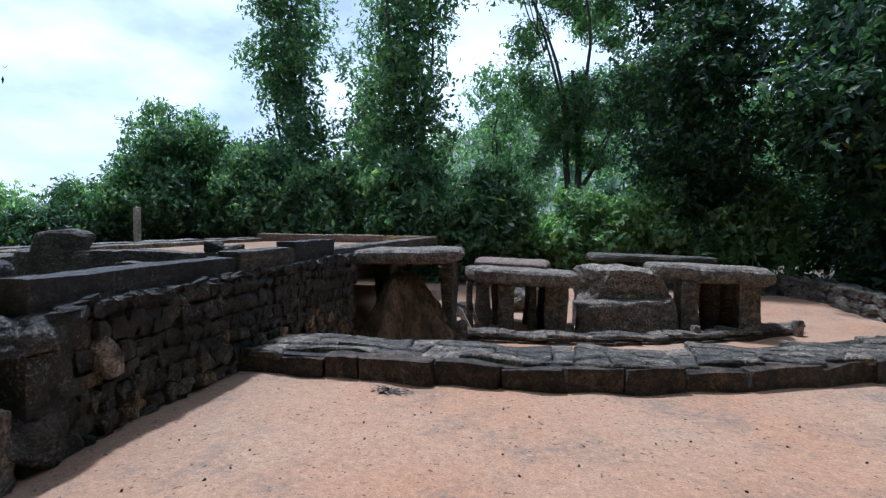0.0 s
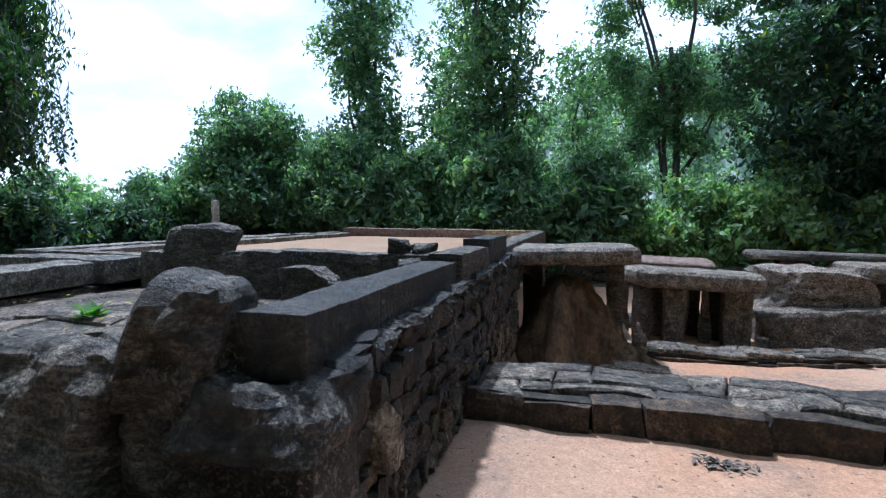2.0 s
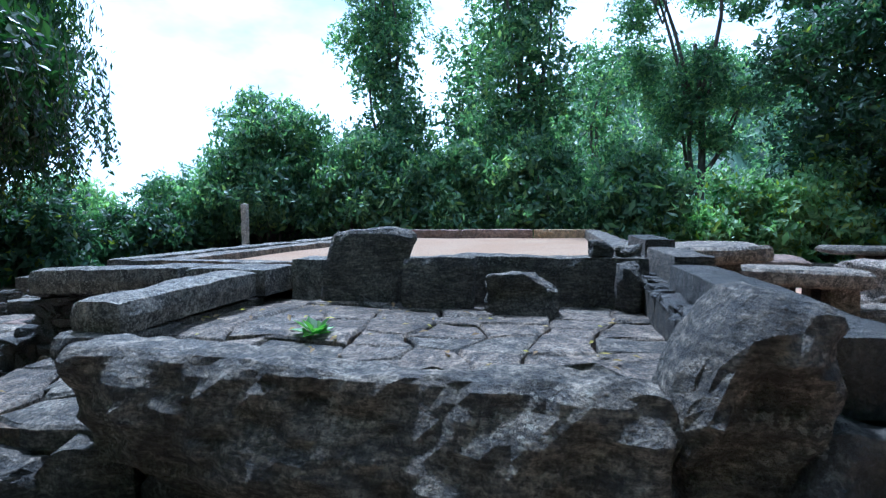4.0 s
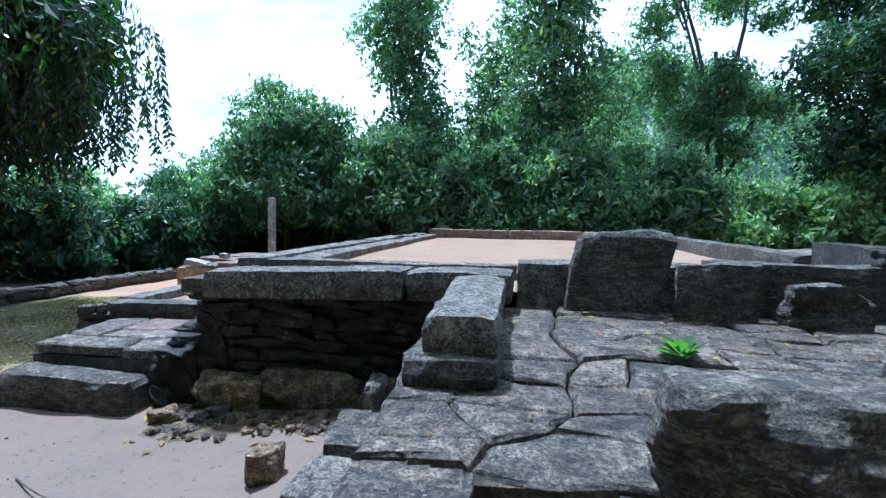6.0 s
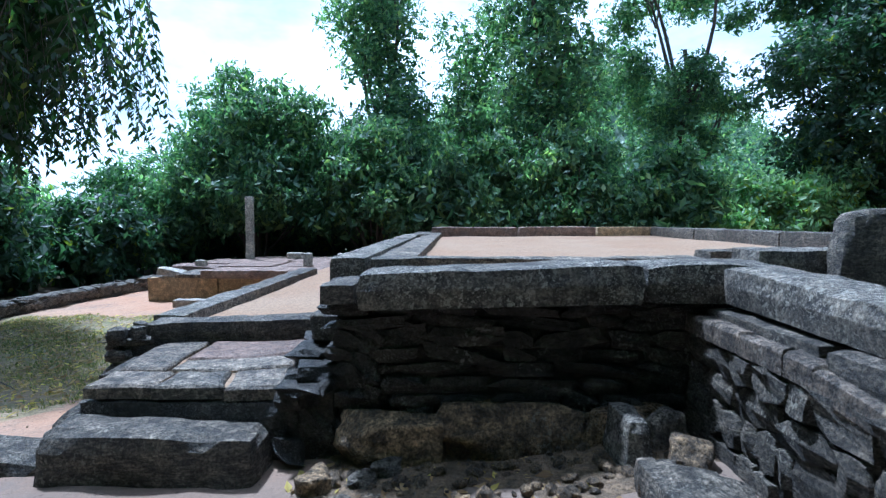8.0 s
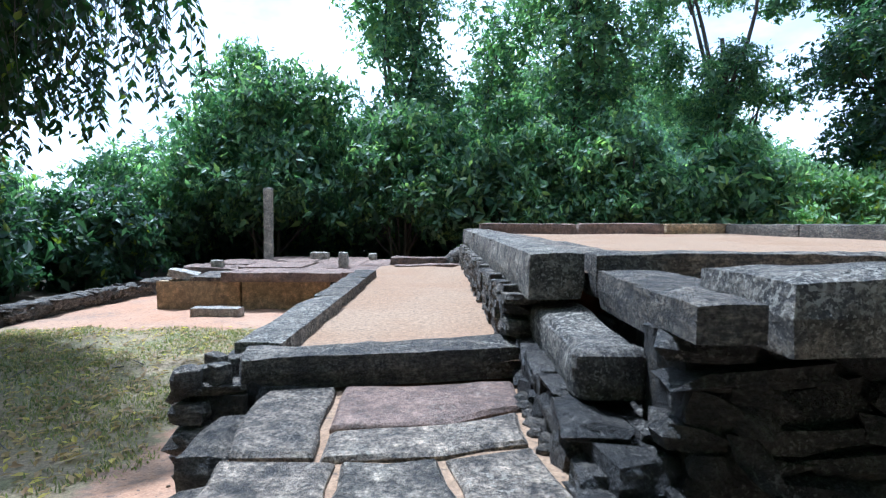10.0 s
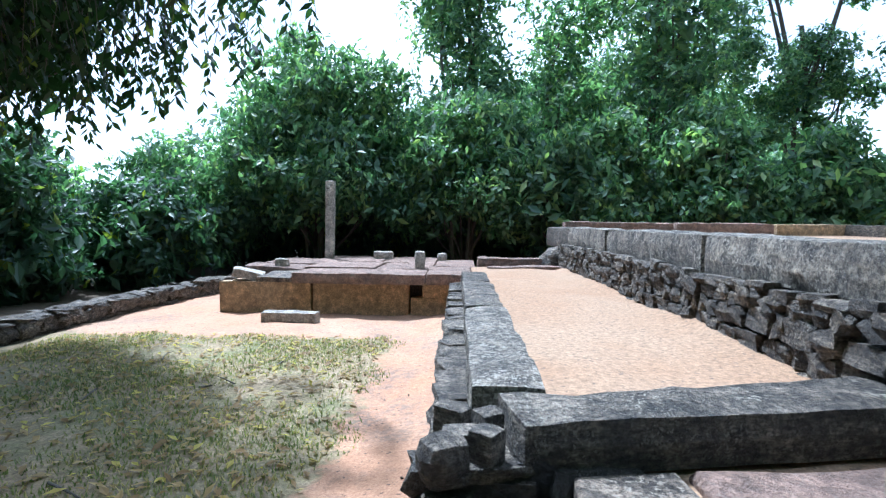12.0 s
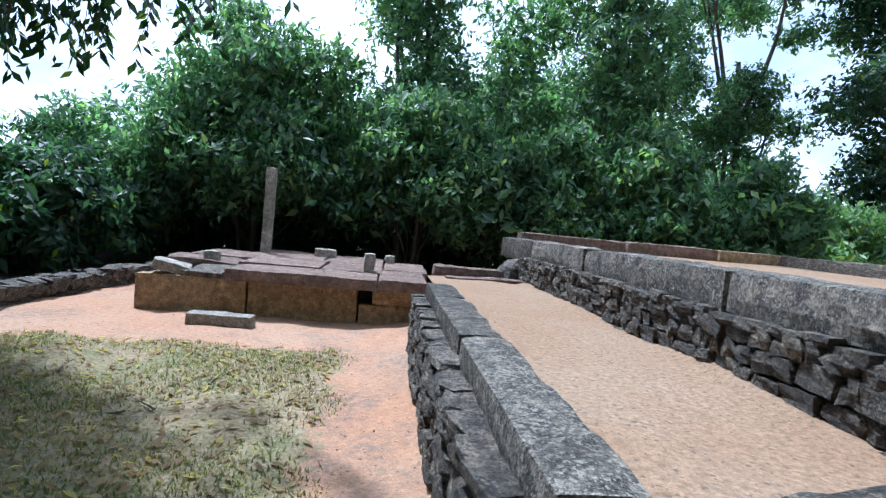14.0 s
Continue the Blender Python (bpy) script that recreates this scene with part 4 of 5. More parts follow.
# ---------------------------------------------------------------- capstones on uprights east of the terrace
def slab_bm(lx, ly, lz, seed, amp=0.10):
    """An irregular capstone: a flat outline of uneven edge, domed top, chipped rim."""
    rnd = random.Random(seed)
    bm = bmesh.new()
    n, rings = 44, 6
    off = Vector((seed * 3.3, seed * 1.7, 0))
    lay = []
    for k, (s, z) in enumerate(((0.90, 0.0), (0.985, 0.18), (1.0, 0.5), (0.985, 0.82), (0.93, 1.0))):
        ring = []
        for i in range(n):
            a = 2 * math.pi * i / n
            c, q = math.cos(a), math.sin(a)
            r = 1 / max(abs(c), abs(q)) ** 0.78
            p = Vector((c * r * lx / 2, q * r * ly / 2, 0)) * s
            p *= 1 + amp * noise.noise(Vector((c, q, 0)) * 1.6 + off) + 0.035 * noise.noise(Vector((c * 4, q * 4, k * 0.4)) + off)
            ring.append(bm.verts.new((p.x, p.y, lz * z + 0.12 * lz * noise.noise(p * 2.2 + off))))
        lay.append(ring)
    for a, b in zip(lay, lay[1:]):
        for i in range(n):
            bm.faces.new((a[i], a[(i + 1) % n], b[(i + 1) % n], b[i]))
    for sign, base in ((1, lay[-1]), (-1, lay[0])):
        prev = base
        for r in (0.75, 0.5, 0.25):
            ring = [bm.verts.new((v.co.x * r, v.co.y * r, v.co.z * 0 + (lz if sign > 0 else 0) + 0.10 * lz * noise.noise(Vector((v.co.x * r, v.co.y * r, sign)) * 2.6 + off))) for v in base]
            for i in range(n):
                f = (prev[i], prev[(i + 1) % n], ring[(i + 1) % n], ring[i])
                bm.faces.new(f if sign > 0 else f[::-1])
            prev = ring
        bm.faces.new(prev if sign > 0 else prev[::-1])
    return bm


def capstone(x, y, z, lx, ly, lz, seed, label, turn=0, tilt=(0, 0), mat=M_CAP):
    return thing("capstone", finish(slab_bm(lx, ly, lz, seed), "capstone", mat), pose(x, y, z, tilt[0], tilt[1], turn), label, "capstone", "capstones")


def upright(x, y, z0, z1, w, d, seed, mat=M_CAP, turn=0, lean=(0, 0), label="rough upright stone carrying a capstone"):
    return block("upright_stone", x - w / 2, x + w / 2, y - d / 2, y + d / 2, z0, z1, mat, label, "upright stone", seed, turn=turn, lean=lean, group="capstone uprights", broad=0.05, round_=0.03)


capstone(-2.38, 9.62, 0.80, 1.86, 1.40, 0.21, 3, "broad dark lichened capstone resting on wall and upright", 2, (0, -1.5))
upright(-1.72, 9.95, -0.48, 0.83, 0.22, 0.5, 101, M_STONE)
upright(-2.84, 10.0, -0.48, 0.82, 0.3, 0.4, 102, M_STONE)
capstone(-0.58, 11.05, 0.36, 2.0, 1.10, 0.25, 6, "wide grey capstone with a rounded lichened rim", -3, (0, 2))
capstone(-0.80, 11.75, 0.58, 1.5, 0.9, 0.13, 7, "flat reddish slab lying on the capstone", 4, (3, 2), M_PINK)
upright(-1.26, 10.85, -0.55, 0.40, 0.22, 0.30, 103, M_STONE, 12)
# paler stone paints this upright as the lit one of its row
upright(-0.84, 10.78, -0.55, 0.40, 0.30, 0.26, 104, M_PAVE, 3)
upright(-1.02, 11.35, -0.55, 0.40, 0.24, 0.30, 105, M_STONE)
upright(0.06, 10.92, -0.55, 0.40, 0.40, 0.36, 106, M_CAP, -4)
upright(-0.42, 11.5, -0.55, 0.40, 0.24, 0.3, 107, M_STONE)
upright(-1.52, 10.95, -0.55, 0.36, 0.14, 0.2, 114, M_STONE, 8)
upright(-0.36, 10.98, -0.55, 0.40, 0.16, 0.24, 115, M_STONE, -6)
upright(-0.16, 11.25, -0.55, 0.40, 0.18, 0.22, 116, M_BLACK, 4)
block("leaning_shard", -1.50, -1.36, 10.42, 10.54, -0.52, 0.02, M_PALE, "pale broken stone shard leaning on the uprights", "stone", 117, tilt=(-10, -28), group="leaning shards", taper=0.45, broad=0.05, round_=0.02)
block("leaning_shard", -1.30, -1.16, 10.34, 10.46, -0.52, -0.10, M_CAP, "small broken stone shard leaning on the uprights", "stone", 118, tilt=(-6, -20), group="leaning shards", taper=0.5, broad=0.05, round_=0.02)
capstone(2.76, 11.75, 0.44, 2.1, 1.3, 0.27, 9, "thick dark capstone at the end of the row", -6, (0, 2))
capstone(2.0, 13.0, 0.66, 2.5, 1.6, 0.15, 10, "flat slate-grey slab leaning behind the row", 3, (-2, 1), M_STONE)
upright(1.6, 13.2, -0.55, 0.68, 0.4, 0.4, 112, M_STONE)
upright(2.8, 13.2, -0.55, 0.68, 0.4, 0.4, 113, M_STONE)
# lit upright: sunlight put in by the paler stone colour
upright(2.36, 11.30, -0.55, 0.45, 0.34, 0.28, 108, M_PAVE, 6)
upright(3.36, 11.40, -0.55, 0.47, 0.36, 0.40, 109, M_CAP, -5)
upright(2.85, 11.75, -0.55, 0.46, 0.32, 0.3, 110, M_STONE)
upright(3.3, 12.1, -0.55, 0.46, 0.3, 0.3, 111, M_STONE)
boulder("boulder", 1.26, 11.75, 0.02, 1.66, 0.95, 0.70, M_LICHEN, "big leaning boulder covered with pale lichen", 121, -4, (8, -6), amp=0.1, flat=0.85)
block("boulder", 0.42, 2.14, 10.95, 11.70, -0.58, 0.10, M_CAP, "flat-topped brown boulder half under the leaning rock", "boulder", 122, turn=3, tilt=(0, -5), round_=0.04, broad=0.07, rough=0.03)
boulder("boulder", 1.35, 12.5, -0.58, 1.4, 1.0, 0.75, M_STONE, "dark boulder propping up the leaning rock", 123, 3, amp=0.08, flat=0.9)
boulder("boulder", -0.60, 12.9, -0.55, 0.6, 0.4, 0.55, M_CAP, "pointed reddish boulder behind the capstone", 124, 20, amp=0.2)
boulder("rough_stone", -1.55, 11.9, -0.55, 0.9, 0.4, 0.35, M_STONE, "long dark stone lying behind the uprights", 125, -10, category="stone")
for i, (x, y, t) in enumerate(((-1.44, 9.50, -0.10), (0.27, 10.45, -0.24), (2.35, 10.75, -0.22), (4.25, 11.55, -0.20))):
    block("short_post", x - 0.085, x + 0.085, y - 0.08, y + 0.08, -0.55, t, M_CAP, "short square weathered stone post", "stone post", 130 + i, group="row of short posts", turn=i * 7, broad=0.03, round_=0.03, taper=0.1)


# termite mound under the first capstone
bm = bmesh.new()
rings, seg = 26, 56
prev = None
for k in range(rings + 1):
    t = k / rings
    z = -0.5 + 1.16 * t
    r = 0.64 * (1 - t) ** 0.42 + 0.30 * (1 - t) ** 3 + 0.03
    ring = []
    for i in range(seg):
        a = 2 * math.pi * i / seg
        flute = 0.26 * noise.noise(Vector((math.cos(a) * 2.4, math.sin(a) * 2.4, z * 0.5))) + 0.26 * noise.noise(Vector((math.cos(a) * 5, math.sin(a) * 5, z * 1.1 + 3)))
        rr = r * (1 + 1.7 * flute) + 0.05 * noise.noise(Vector((math.cos(a) * 9, math.sin(a) * 9, z * 8)))
        ring.append(bm.verts.new((rr * math.cos(a) * 0.9 - 0.1 * t, rr * math.sin(a) * 0.75, z)))
    if prev:
        for i in range(seg):
            bm.faces.new((prev[i], prev[(i + 1) % seg], ring[(i + 1) % seg], ring[i]))
    prev = ring
bm.faces.new(prev)
thing("termite_mound", finish(bm, "termite_mound", M_MOUND, True), pose(-2.28, 9.30, 0), "fluted brown termite mound under the capstone", "termite mound")

# kerb: wide low wall topped with split flat stones, curving away; the second low wall behind it
xs = [-2.90 + 0.35 * i for i in range(26)]
kerb = rubble_wall("kerb_wall", [(x, float(kerb_line(x))) for x in xs], -0.02, 0.24, 0.74, "low wide kerb wall topped with split flat dark stones", 140, (0.55, 0.26), stones=RUBBLE_KERB, cap=False, back=False, wild=0.03)
inner_kerb = rubble_wall("inner_kerb", [(x, float(kerb_line(x)) + 3.89) for x in [-1.55 + 0.4 * i for i in range(16)]], -0.56, -0.36, 0.45, "second low kerb of flat stones with short posts", 141, (0.34, 0.16), stones=RUBBLE_KERB, cap=False, back=False, wild=0.04)
block("fallen_slab", -2.75, -2.05, 8.60, 8.95, -0.52, -0.36, M_CAP, "flat brown slab lying by the termite mound", "stone slab", 142, turn=28)
block("fallen_slab", -1.95, -1.15, 8.7, 9.05, -0.52, -0.34, M_CAP, "hewn brown slab lying beside the kerb", "stone slab", 143, turn=-3)
rubble_wall("boundary_wall", [(-2.6, 17.2), (1.0, 17.6), (4.0, 17.6), (6.2, 17.1), (6.7, 15.6), (6.55, 13.5), (6.3, 11.0), (6.1, 9.4)], -0.55, lambda u: 0.05, 0.5, "curved boundary wall of grey rubble at the forest edge", 144, (0.50, 0.24), stones=RUBBLE_SLATE, back=False, limit=300)
rubble_wall("boundary_wall_west", [(-15.35, 5.0), (-15.45, 9.0), (-15.45, 13.0), (-15.2, 16.4), (-13.6, 17.6)], -0.5, -0.17, 0.42, "low boundary wall of grey rubble round the lawn", 145, (0.30, 0.15), stones=RUBBLE_SLATE, back=False, limit=300)


# ---------------------------------------------------------------- trees and bushes
def leaves(rng, centres, radii, count, size, droop=0.25, narrow=0.42, shell=(0.55, 1.05), up=0.5):
    """Leaf blades (four corners each) on the shells of puffs of given centre and radius."""
    weight = np.asarray([r[0] * r[1] + r[1] * r[2] + r[0] * r[2] for r in radii])
    sprays = count // 6 + 1
    pick = rng.choice(len(centres), sprays, p=weight / weight.sum())
    d = rng.normal(size=(sprays, 3))
    d[:, 2] += up * 0.6
    d /= np.linalg.norm(d, axis=1, keepdims=True)
    rad = rng.uniform(shell[0], shell[1], (sprays, 1))
    base = np.asarray(centres)[pick] + d * rad * np.asarray(radii)[pick]
    out = d + rng.normal(scale=0.6, size=(sprays, 3)) + np.array([0, 0, -droop * 0.6])
    out /= np.linalg.norm(out, axis=1, keepdims=True)
    d = np.repeat(d, 6, 0)[:count]
    along = np.tile(np.arange(6), sprays)[:count, None] * size * 0.38
    pos = np.repeat(base, 6, 0)[:count] + np.repeat(out, 6, 0)[:count] * along + rng.normal(scale=size * 0.22, size=(count, 3))
    nrm = d + np.array([0, 0, up]) + rng.normal(scale=0.55, size=(count, 3))
    nrm /= np.linalg.norm(nrm, axis=1, keepdims=True)
    way = np.cross(nrm, rng.normal(size=(count, 3)))
    way[:, 2] -= droop
    way /= np.linalg.norm(way, axis=1, keepdims=True)
    side = np.cross(way, nrm)
    side /= np.maximum(1e-6, np.linalg.norm(side, axis=1, keepdims=True))
    ln = size * rng.uniform(0.6, 1.35, (count, 1))
    w = ln * narrow * 0.5
    sag = nrm * ln * -0.10
    v = np.stack([pos - way * ln * 0.5, pos - way * ln * 0.05 + side * w, pos + way * ln * 0.5 + sag, pos - way * ln * 0.05 - side * w], 1)
    return v


def puffs(rng, blobs, per, scale=0.42):
    """Small puffs set over the surface of big blobs, so that a crown has lobes and gaps."""
    cs, rs = [], []
    for cx, cy, cz, rx, ry, rz in blobs:
        n = max(4, int(per * (rx * ry * rz) ** (2 / 3)))
        d = rng.normal(size=(n, 3))
        d[:, 2] = d[:, 2] * 0.9 + 0.15
        d /= np.linalg.norm(d, axis=1, keepdims=True)
        at = np.array([cx, cy, cz]) + d * np.array([rx, ry, rz]) * rng.uniform(0.55, 0.98, (n, 1))
        r = min(rx, ry, rz) * scale * rng.uniform(0.55, 1.35, (n, 1))
        cs.append(at)
        rs.append(np.concatenate([r * 1.15, r * 1.15, r * 0.85], 1))
    return np.concatenate(cs), np.concatenate(rs)


def leaf_mesh(name, v, mat):
    n = len(v)
    return mesh_from(name, v.reshape(-1, 3), np.arange(n * 4).reshape(n, 4), mat)


def limb(bm, a, b, r0, r1, seg=8, bend=0.15, seed=0):
    """A tapered, slightly bent limb from a to b."""
    rnd = random.Random(seed)
    a, b = Vector(a), Vector(b)
    d = (b - a).normalized()
    u = d.cross(Vector((0.3, 1, 0.2))).normalized()
    w = d.cross(u)
    bx, by = rnd.uniform(-1, 1) * bend * (b - a).length, rnd.uniform(-1, 1) * bend * (b - a).length
    prev = None
    steps = 7
    for k in range(steps + 1):
        t = k / steps
        c = a.lerp(b, t) + (u * bx + w * by) * math.sin(math.pi * t)
        r = r0 + (r1 - r0) * t
        ring = [bm.verts.new(c + (u * math.cos(2 * math.pi * i / seg) + w * math.sin(2 * math.pi * i / seg)) * r * (1 + 0.12 * rnd.uniform(-1, 1))) for i in range(seg)]
        if prev:
            for i in range(seg):
                bm.faces.new((prev[i], prev[(i + 1) % seg], ring[(i + 1) % seg], ring[i]))
        prev = ring
    return b


def tree(x, y, height, blobs, count, size, label, seed, mat=M_LEAF, trunk=0.16, name="tree", category="tree", per=7, scale=0.42, stems=1, group="", limbs=99, **kw):
    """A plant at (x, y): stems and limbs in one mesh, the crown of single leaves in another. Blobs are given from its foot."""
    rng = np.random.default_rng(seed)
    z = float(ground_height(x, y)) - 0.05
    root = new(name)
    root.location = (x, y, z)
    tagged(root, label, category, group)
    bm = bmesh.new()
    for s in range(stems):
        a = 2 * math.pi * s / max(1, stems)
        fx, fy = (0.25 * math.cos(a), 0.25 * math.sin(a)) if stems > 1 else (0, 0)
        tx, ty = fx * 2.2, fy * 2.2
        limb(bm, (fx, fy, 0), (tx, ty, height * 0.75), trunk, trunk * 0.35, 9, 0.04, seed + s)
    for i, (bx, by, bz, rx, ry, rz) in enumerate(blobs[:limbs]):
        z0 = min(height * 0.6, max(0.15, bz * (0.45 if stems == 1 else 0.2)))
        limb(bm, (0, 0, z0), (bx, by, bz + rz * 0.3), trunk * 0.5, 0.02, 6, 0.12, seed * 31 + i)
        for k in range(2):
            limb(bm, (bx * 0.6, by * 0.6, z0 + (bz - z0) * 0.6), (bx + rng.uniform(-0.7, 0.7) * rx, by + rng.uniform(-0.7, 0.7) * ry, bz + rng.uniform(-0.3, 0.7) * rz), trunk * 0.2, 0.012, 5, 0.15, seed * 57 + i * 3 + k)
    part("trunk", bm, M_BARK, root, smooth=True)
    c, r = puffs(rng, blobs, per * 1.5, scale * 0.82)
    v = leaves(rng, c, r, int(count * 0.86), size, **kw)
    inner = leaves(rng, np.asarray([b[:3] for b in blobs]), np.asarray([b[3:] for b in blobs]) * 0.78, count - int(count * 0.86), size * 1.6, shell=(0.3, 0.85))
    part("crown", leaf_mesh("crown", np.concatenate([v, inner]), mat), mat, root)
    return root


def column(height, r, n, seed, low=0.8):
    """Blobs stacked up a tall, vine-hung trunk."""
    rnd = random.Random(seed)
    out = []
    for i in range(n):
        t = i / (n - 1)
        rr = r * (0.85 + 0.3 * rnd.random()) * (1.0 if t < 0.45 else 0.82)
        out.append((rnd.uniform(-0.3, 0.3) * r, rnd.uniform(-0.3, 0.3) * r, low + (height - low) * t, rr, rr, height / n * 0.85))
    return out


def mound(w, d, h, n, seed, lift=0.0):
    """Blobs heaped into a broad bush."""
    rnd = random.Random(seed)
    out = [(0, 0, (h + lift) / 2, w * 0.36, d * 0.36, (h - lift) * 0.48)]
    for i in range(n):
        a = 2 * math.pi * (i + rnd.random() * 0.6) / n
        q = rnd.uniform(0.55, 1.0)
        hh = h * rnd.uniform(0.45, 0.8)
        hh = max(hh, lift + 0.9)
        out.append((0.33 * w * q * math.cos(a), 0.33 * d * q * math.sin(a), (hh + lift) / 2, w * 0.22, d * 0.22, (hh - lift) * 0.5))
    return out


TALL = "tall forest tree overgrown with leafy climbers"
tree(-10.4, 21.4, 11.5, column(12.0, 1.75, 7, 1), 26000, 0.20, TALL, 201, group="forest trees")
tree(-5.1, 19.9, 12.0, column(12.5, 2.1, 7, 2), 30000, 0.19, TALL, 202, group="forest trees")
tree(-7.7, 22.5, 7.5, column(7.6, 2.0, 4, 3), 16000, 0.20, "leafy tree between the taller forest trees", 203, group="forest trees")
tree(-15.5, 22.5, 6.6, mound(7.5, 5.0, 6.6, 7, 4), 20000, 0.20, "dense round-headed tree behind the bushes", 204, group="forest trees")
tree(-2.4, 26.5, 8.0, column(8.0, 2.6, 4, 5), 17000, 0.20, "leafy tree with a ragged top behind the bushes", 205, group="forest trees")
airy = random.Random(66)
open_crown = [(airy.gauss(0.2, 1.7), airy.gauss(0, 1.2), airy.uniform(4.2, 13.0), airy.uniform(0.35, 0.85), airy.uniform(0.35, 0.8), airy.uniform(0.25, 0.55)) for i in range(46)]
tree(0.9, 23.5, 11.0, open_crown, 36000, 0.17, "open-crowned forest tree with bare forked limbs", 206, M_LEAF, 0.20, limbs=6, group="forest trees", per=9, scale=0.9, shell=(0.1, 1.9))
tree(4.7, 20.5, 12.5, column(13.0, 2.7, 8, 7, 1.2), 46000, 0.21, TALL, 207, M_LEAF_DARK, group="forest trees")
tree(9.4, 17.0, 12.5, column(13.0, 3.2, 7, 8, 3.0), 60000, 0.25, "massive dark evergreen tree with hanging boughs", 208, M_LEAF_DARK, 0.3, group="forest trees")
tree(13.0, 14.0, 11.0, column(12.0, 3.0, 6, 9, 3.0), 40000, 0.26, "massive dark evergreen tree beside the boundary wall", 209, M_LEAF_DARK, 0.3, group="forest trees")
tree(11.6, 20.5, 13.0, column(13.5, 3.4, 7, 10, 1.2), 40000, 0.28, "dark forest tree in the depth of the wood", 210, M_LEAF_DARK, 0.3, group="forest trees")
tree(-18.5, 22.0, 4.6, mound(6.5, 5.0, 4.4, 6, 11), 13000, 0.20, "broad forest bush at the edge of the lawn", 211, group="forest bushes", name="bush", category="bush", stems=4, trunk=0.06)

BUSH = "dense green bush with arching leafy branches"
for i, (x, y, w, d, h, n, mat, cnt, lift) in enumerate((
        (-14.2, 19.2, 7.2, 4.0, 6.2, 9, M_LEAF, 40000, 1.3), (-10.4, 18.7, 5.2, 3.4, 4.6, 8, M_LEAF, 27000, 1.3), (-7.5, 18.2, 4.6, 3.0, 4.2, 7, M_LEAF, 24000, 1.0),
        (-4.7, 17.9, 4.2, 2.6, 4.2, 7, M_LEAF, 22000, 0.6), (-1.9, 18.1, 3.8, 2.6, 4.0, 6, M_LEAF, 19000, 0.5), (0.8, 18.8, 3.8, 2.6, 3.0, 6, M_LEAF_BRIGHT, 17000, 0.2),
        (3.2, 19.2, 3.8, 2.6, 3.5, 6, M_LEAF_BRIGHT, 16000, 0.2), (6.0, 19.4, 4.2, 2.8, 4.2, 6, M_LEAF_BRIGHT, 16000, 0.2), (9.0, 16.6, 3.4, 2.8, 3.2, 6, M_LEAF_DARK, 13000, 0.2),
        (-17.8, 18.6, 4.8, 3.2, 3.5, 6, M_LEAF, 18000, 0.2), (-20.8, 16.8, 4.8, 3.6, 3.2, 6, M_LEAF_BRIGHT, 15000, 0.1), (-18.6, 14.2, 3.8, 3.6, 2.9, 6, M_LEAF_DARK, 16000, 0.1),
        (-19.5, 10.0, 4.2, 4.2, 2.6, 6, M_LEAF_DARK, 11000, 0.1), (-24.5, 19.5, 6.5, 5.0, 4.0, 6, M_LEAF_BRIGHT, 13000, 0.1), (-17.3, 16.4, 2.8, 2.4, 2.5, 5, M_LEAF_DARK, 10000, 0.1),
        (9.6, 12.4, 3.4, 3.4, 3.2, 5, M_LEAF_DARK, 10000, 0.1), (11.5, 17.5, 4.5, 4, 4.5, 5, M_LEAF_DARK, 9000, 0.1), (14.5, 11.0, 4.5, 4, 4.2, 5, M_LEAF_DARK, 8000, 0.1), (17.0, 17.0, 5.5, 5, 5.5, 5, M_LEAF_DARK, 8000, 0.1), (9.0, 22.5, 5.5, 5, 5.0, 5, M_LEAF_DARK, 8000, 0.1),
        # low back rows in the dark leaf colour paint shade below the canopy
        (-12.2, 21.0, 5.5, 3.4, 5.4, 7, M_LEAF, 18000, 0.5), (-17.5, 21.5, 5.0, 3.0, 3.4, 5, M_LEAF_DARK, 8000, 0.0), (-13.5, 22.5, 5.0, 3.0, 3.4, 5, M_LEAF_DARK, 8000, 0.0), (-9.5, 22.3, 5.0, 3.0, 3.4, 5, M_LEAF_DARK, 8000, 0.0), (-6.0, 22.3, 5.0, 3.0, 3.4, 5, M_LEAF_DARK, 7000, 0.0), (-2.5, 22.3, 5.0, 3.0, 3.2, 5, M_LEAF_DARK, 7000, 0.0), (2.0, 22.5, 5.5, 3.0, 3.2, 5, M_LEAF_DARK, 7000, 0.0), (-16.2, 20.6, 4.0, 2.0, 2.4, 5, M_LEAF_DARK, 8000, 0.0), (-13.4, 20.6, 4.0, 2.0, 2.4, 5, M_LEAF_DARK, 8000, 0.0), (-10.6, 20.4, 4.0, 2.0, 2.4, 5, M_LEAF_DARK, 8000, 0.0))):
    tree(x, y, h, mound(w, d, h, n, 20 + i, lift), cnt, 0.19, BUSH if mat is not M_LEAF_BRIGHT else "light green bush with drooping leaves coloured as sunlit", 230 + i, mat, 0.05, "bush", "bush", 11, 0.34, 5, "forest bushes", droop=0.6)

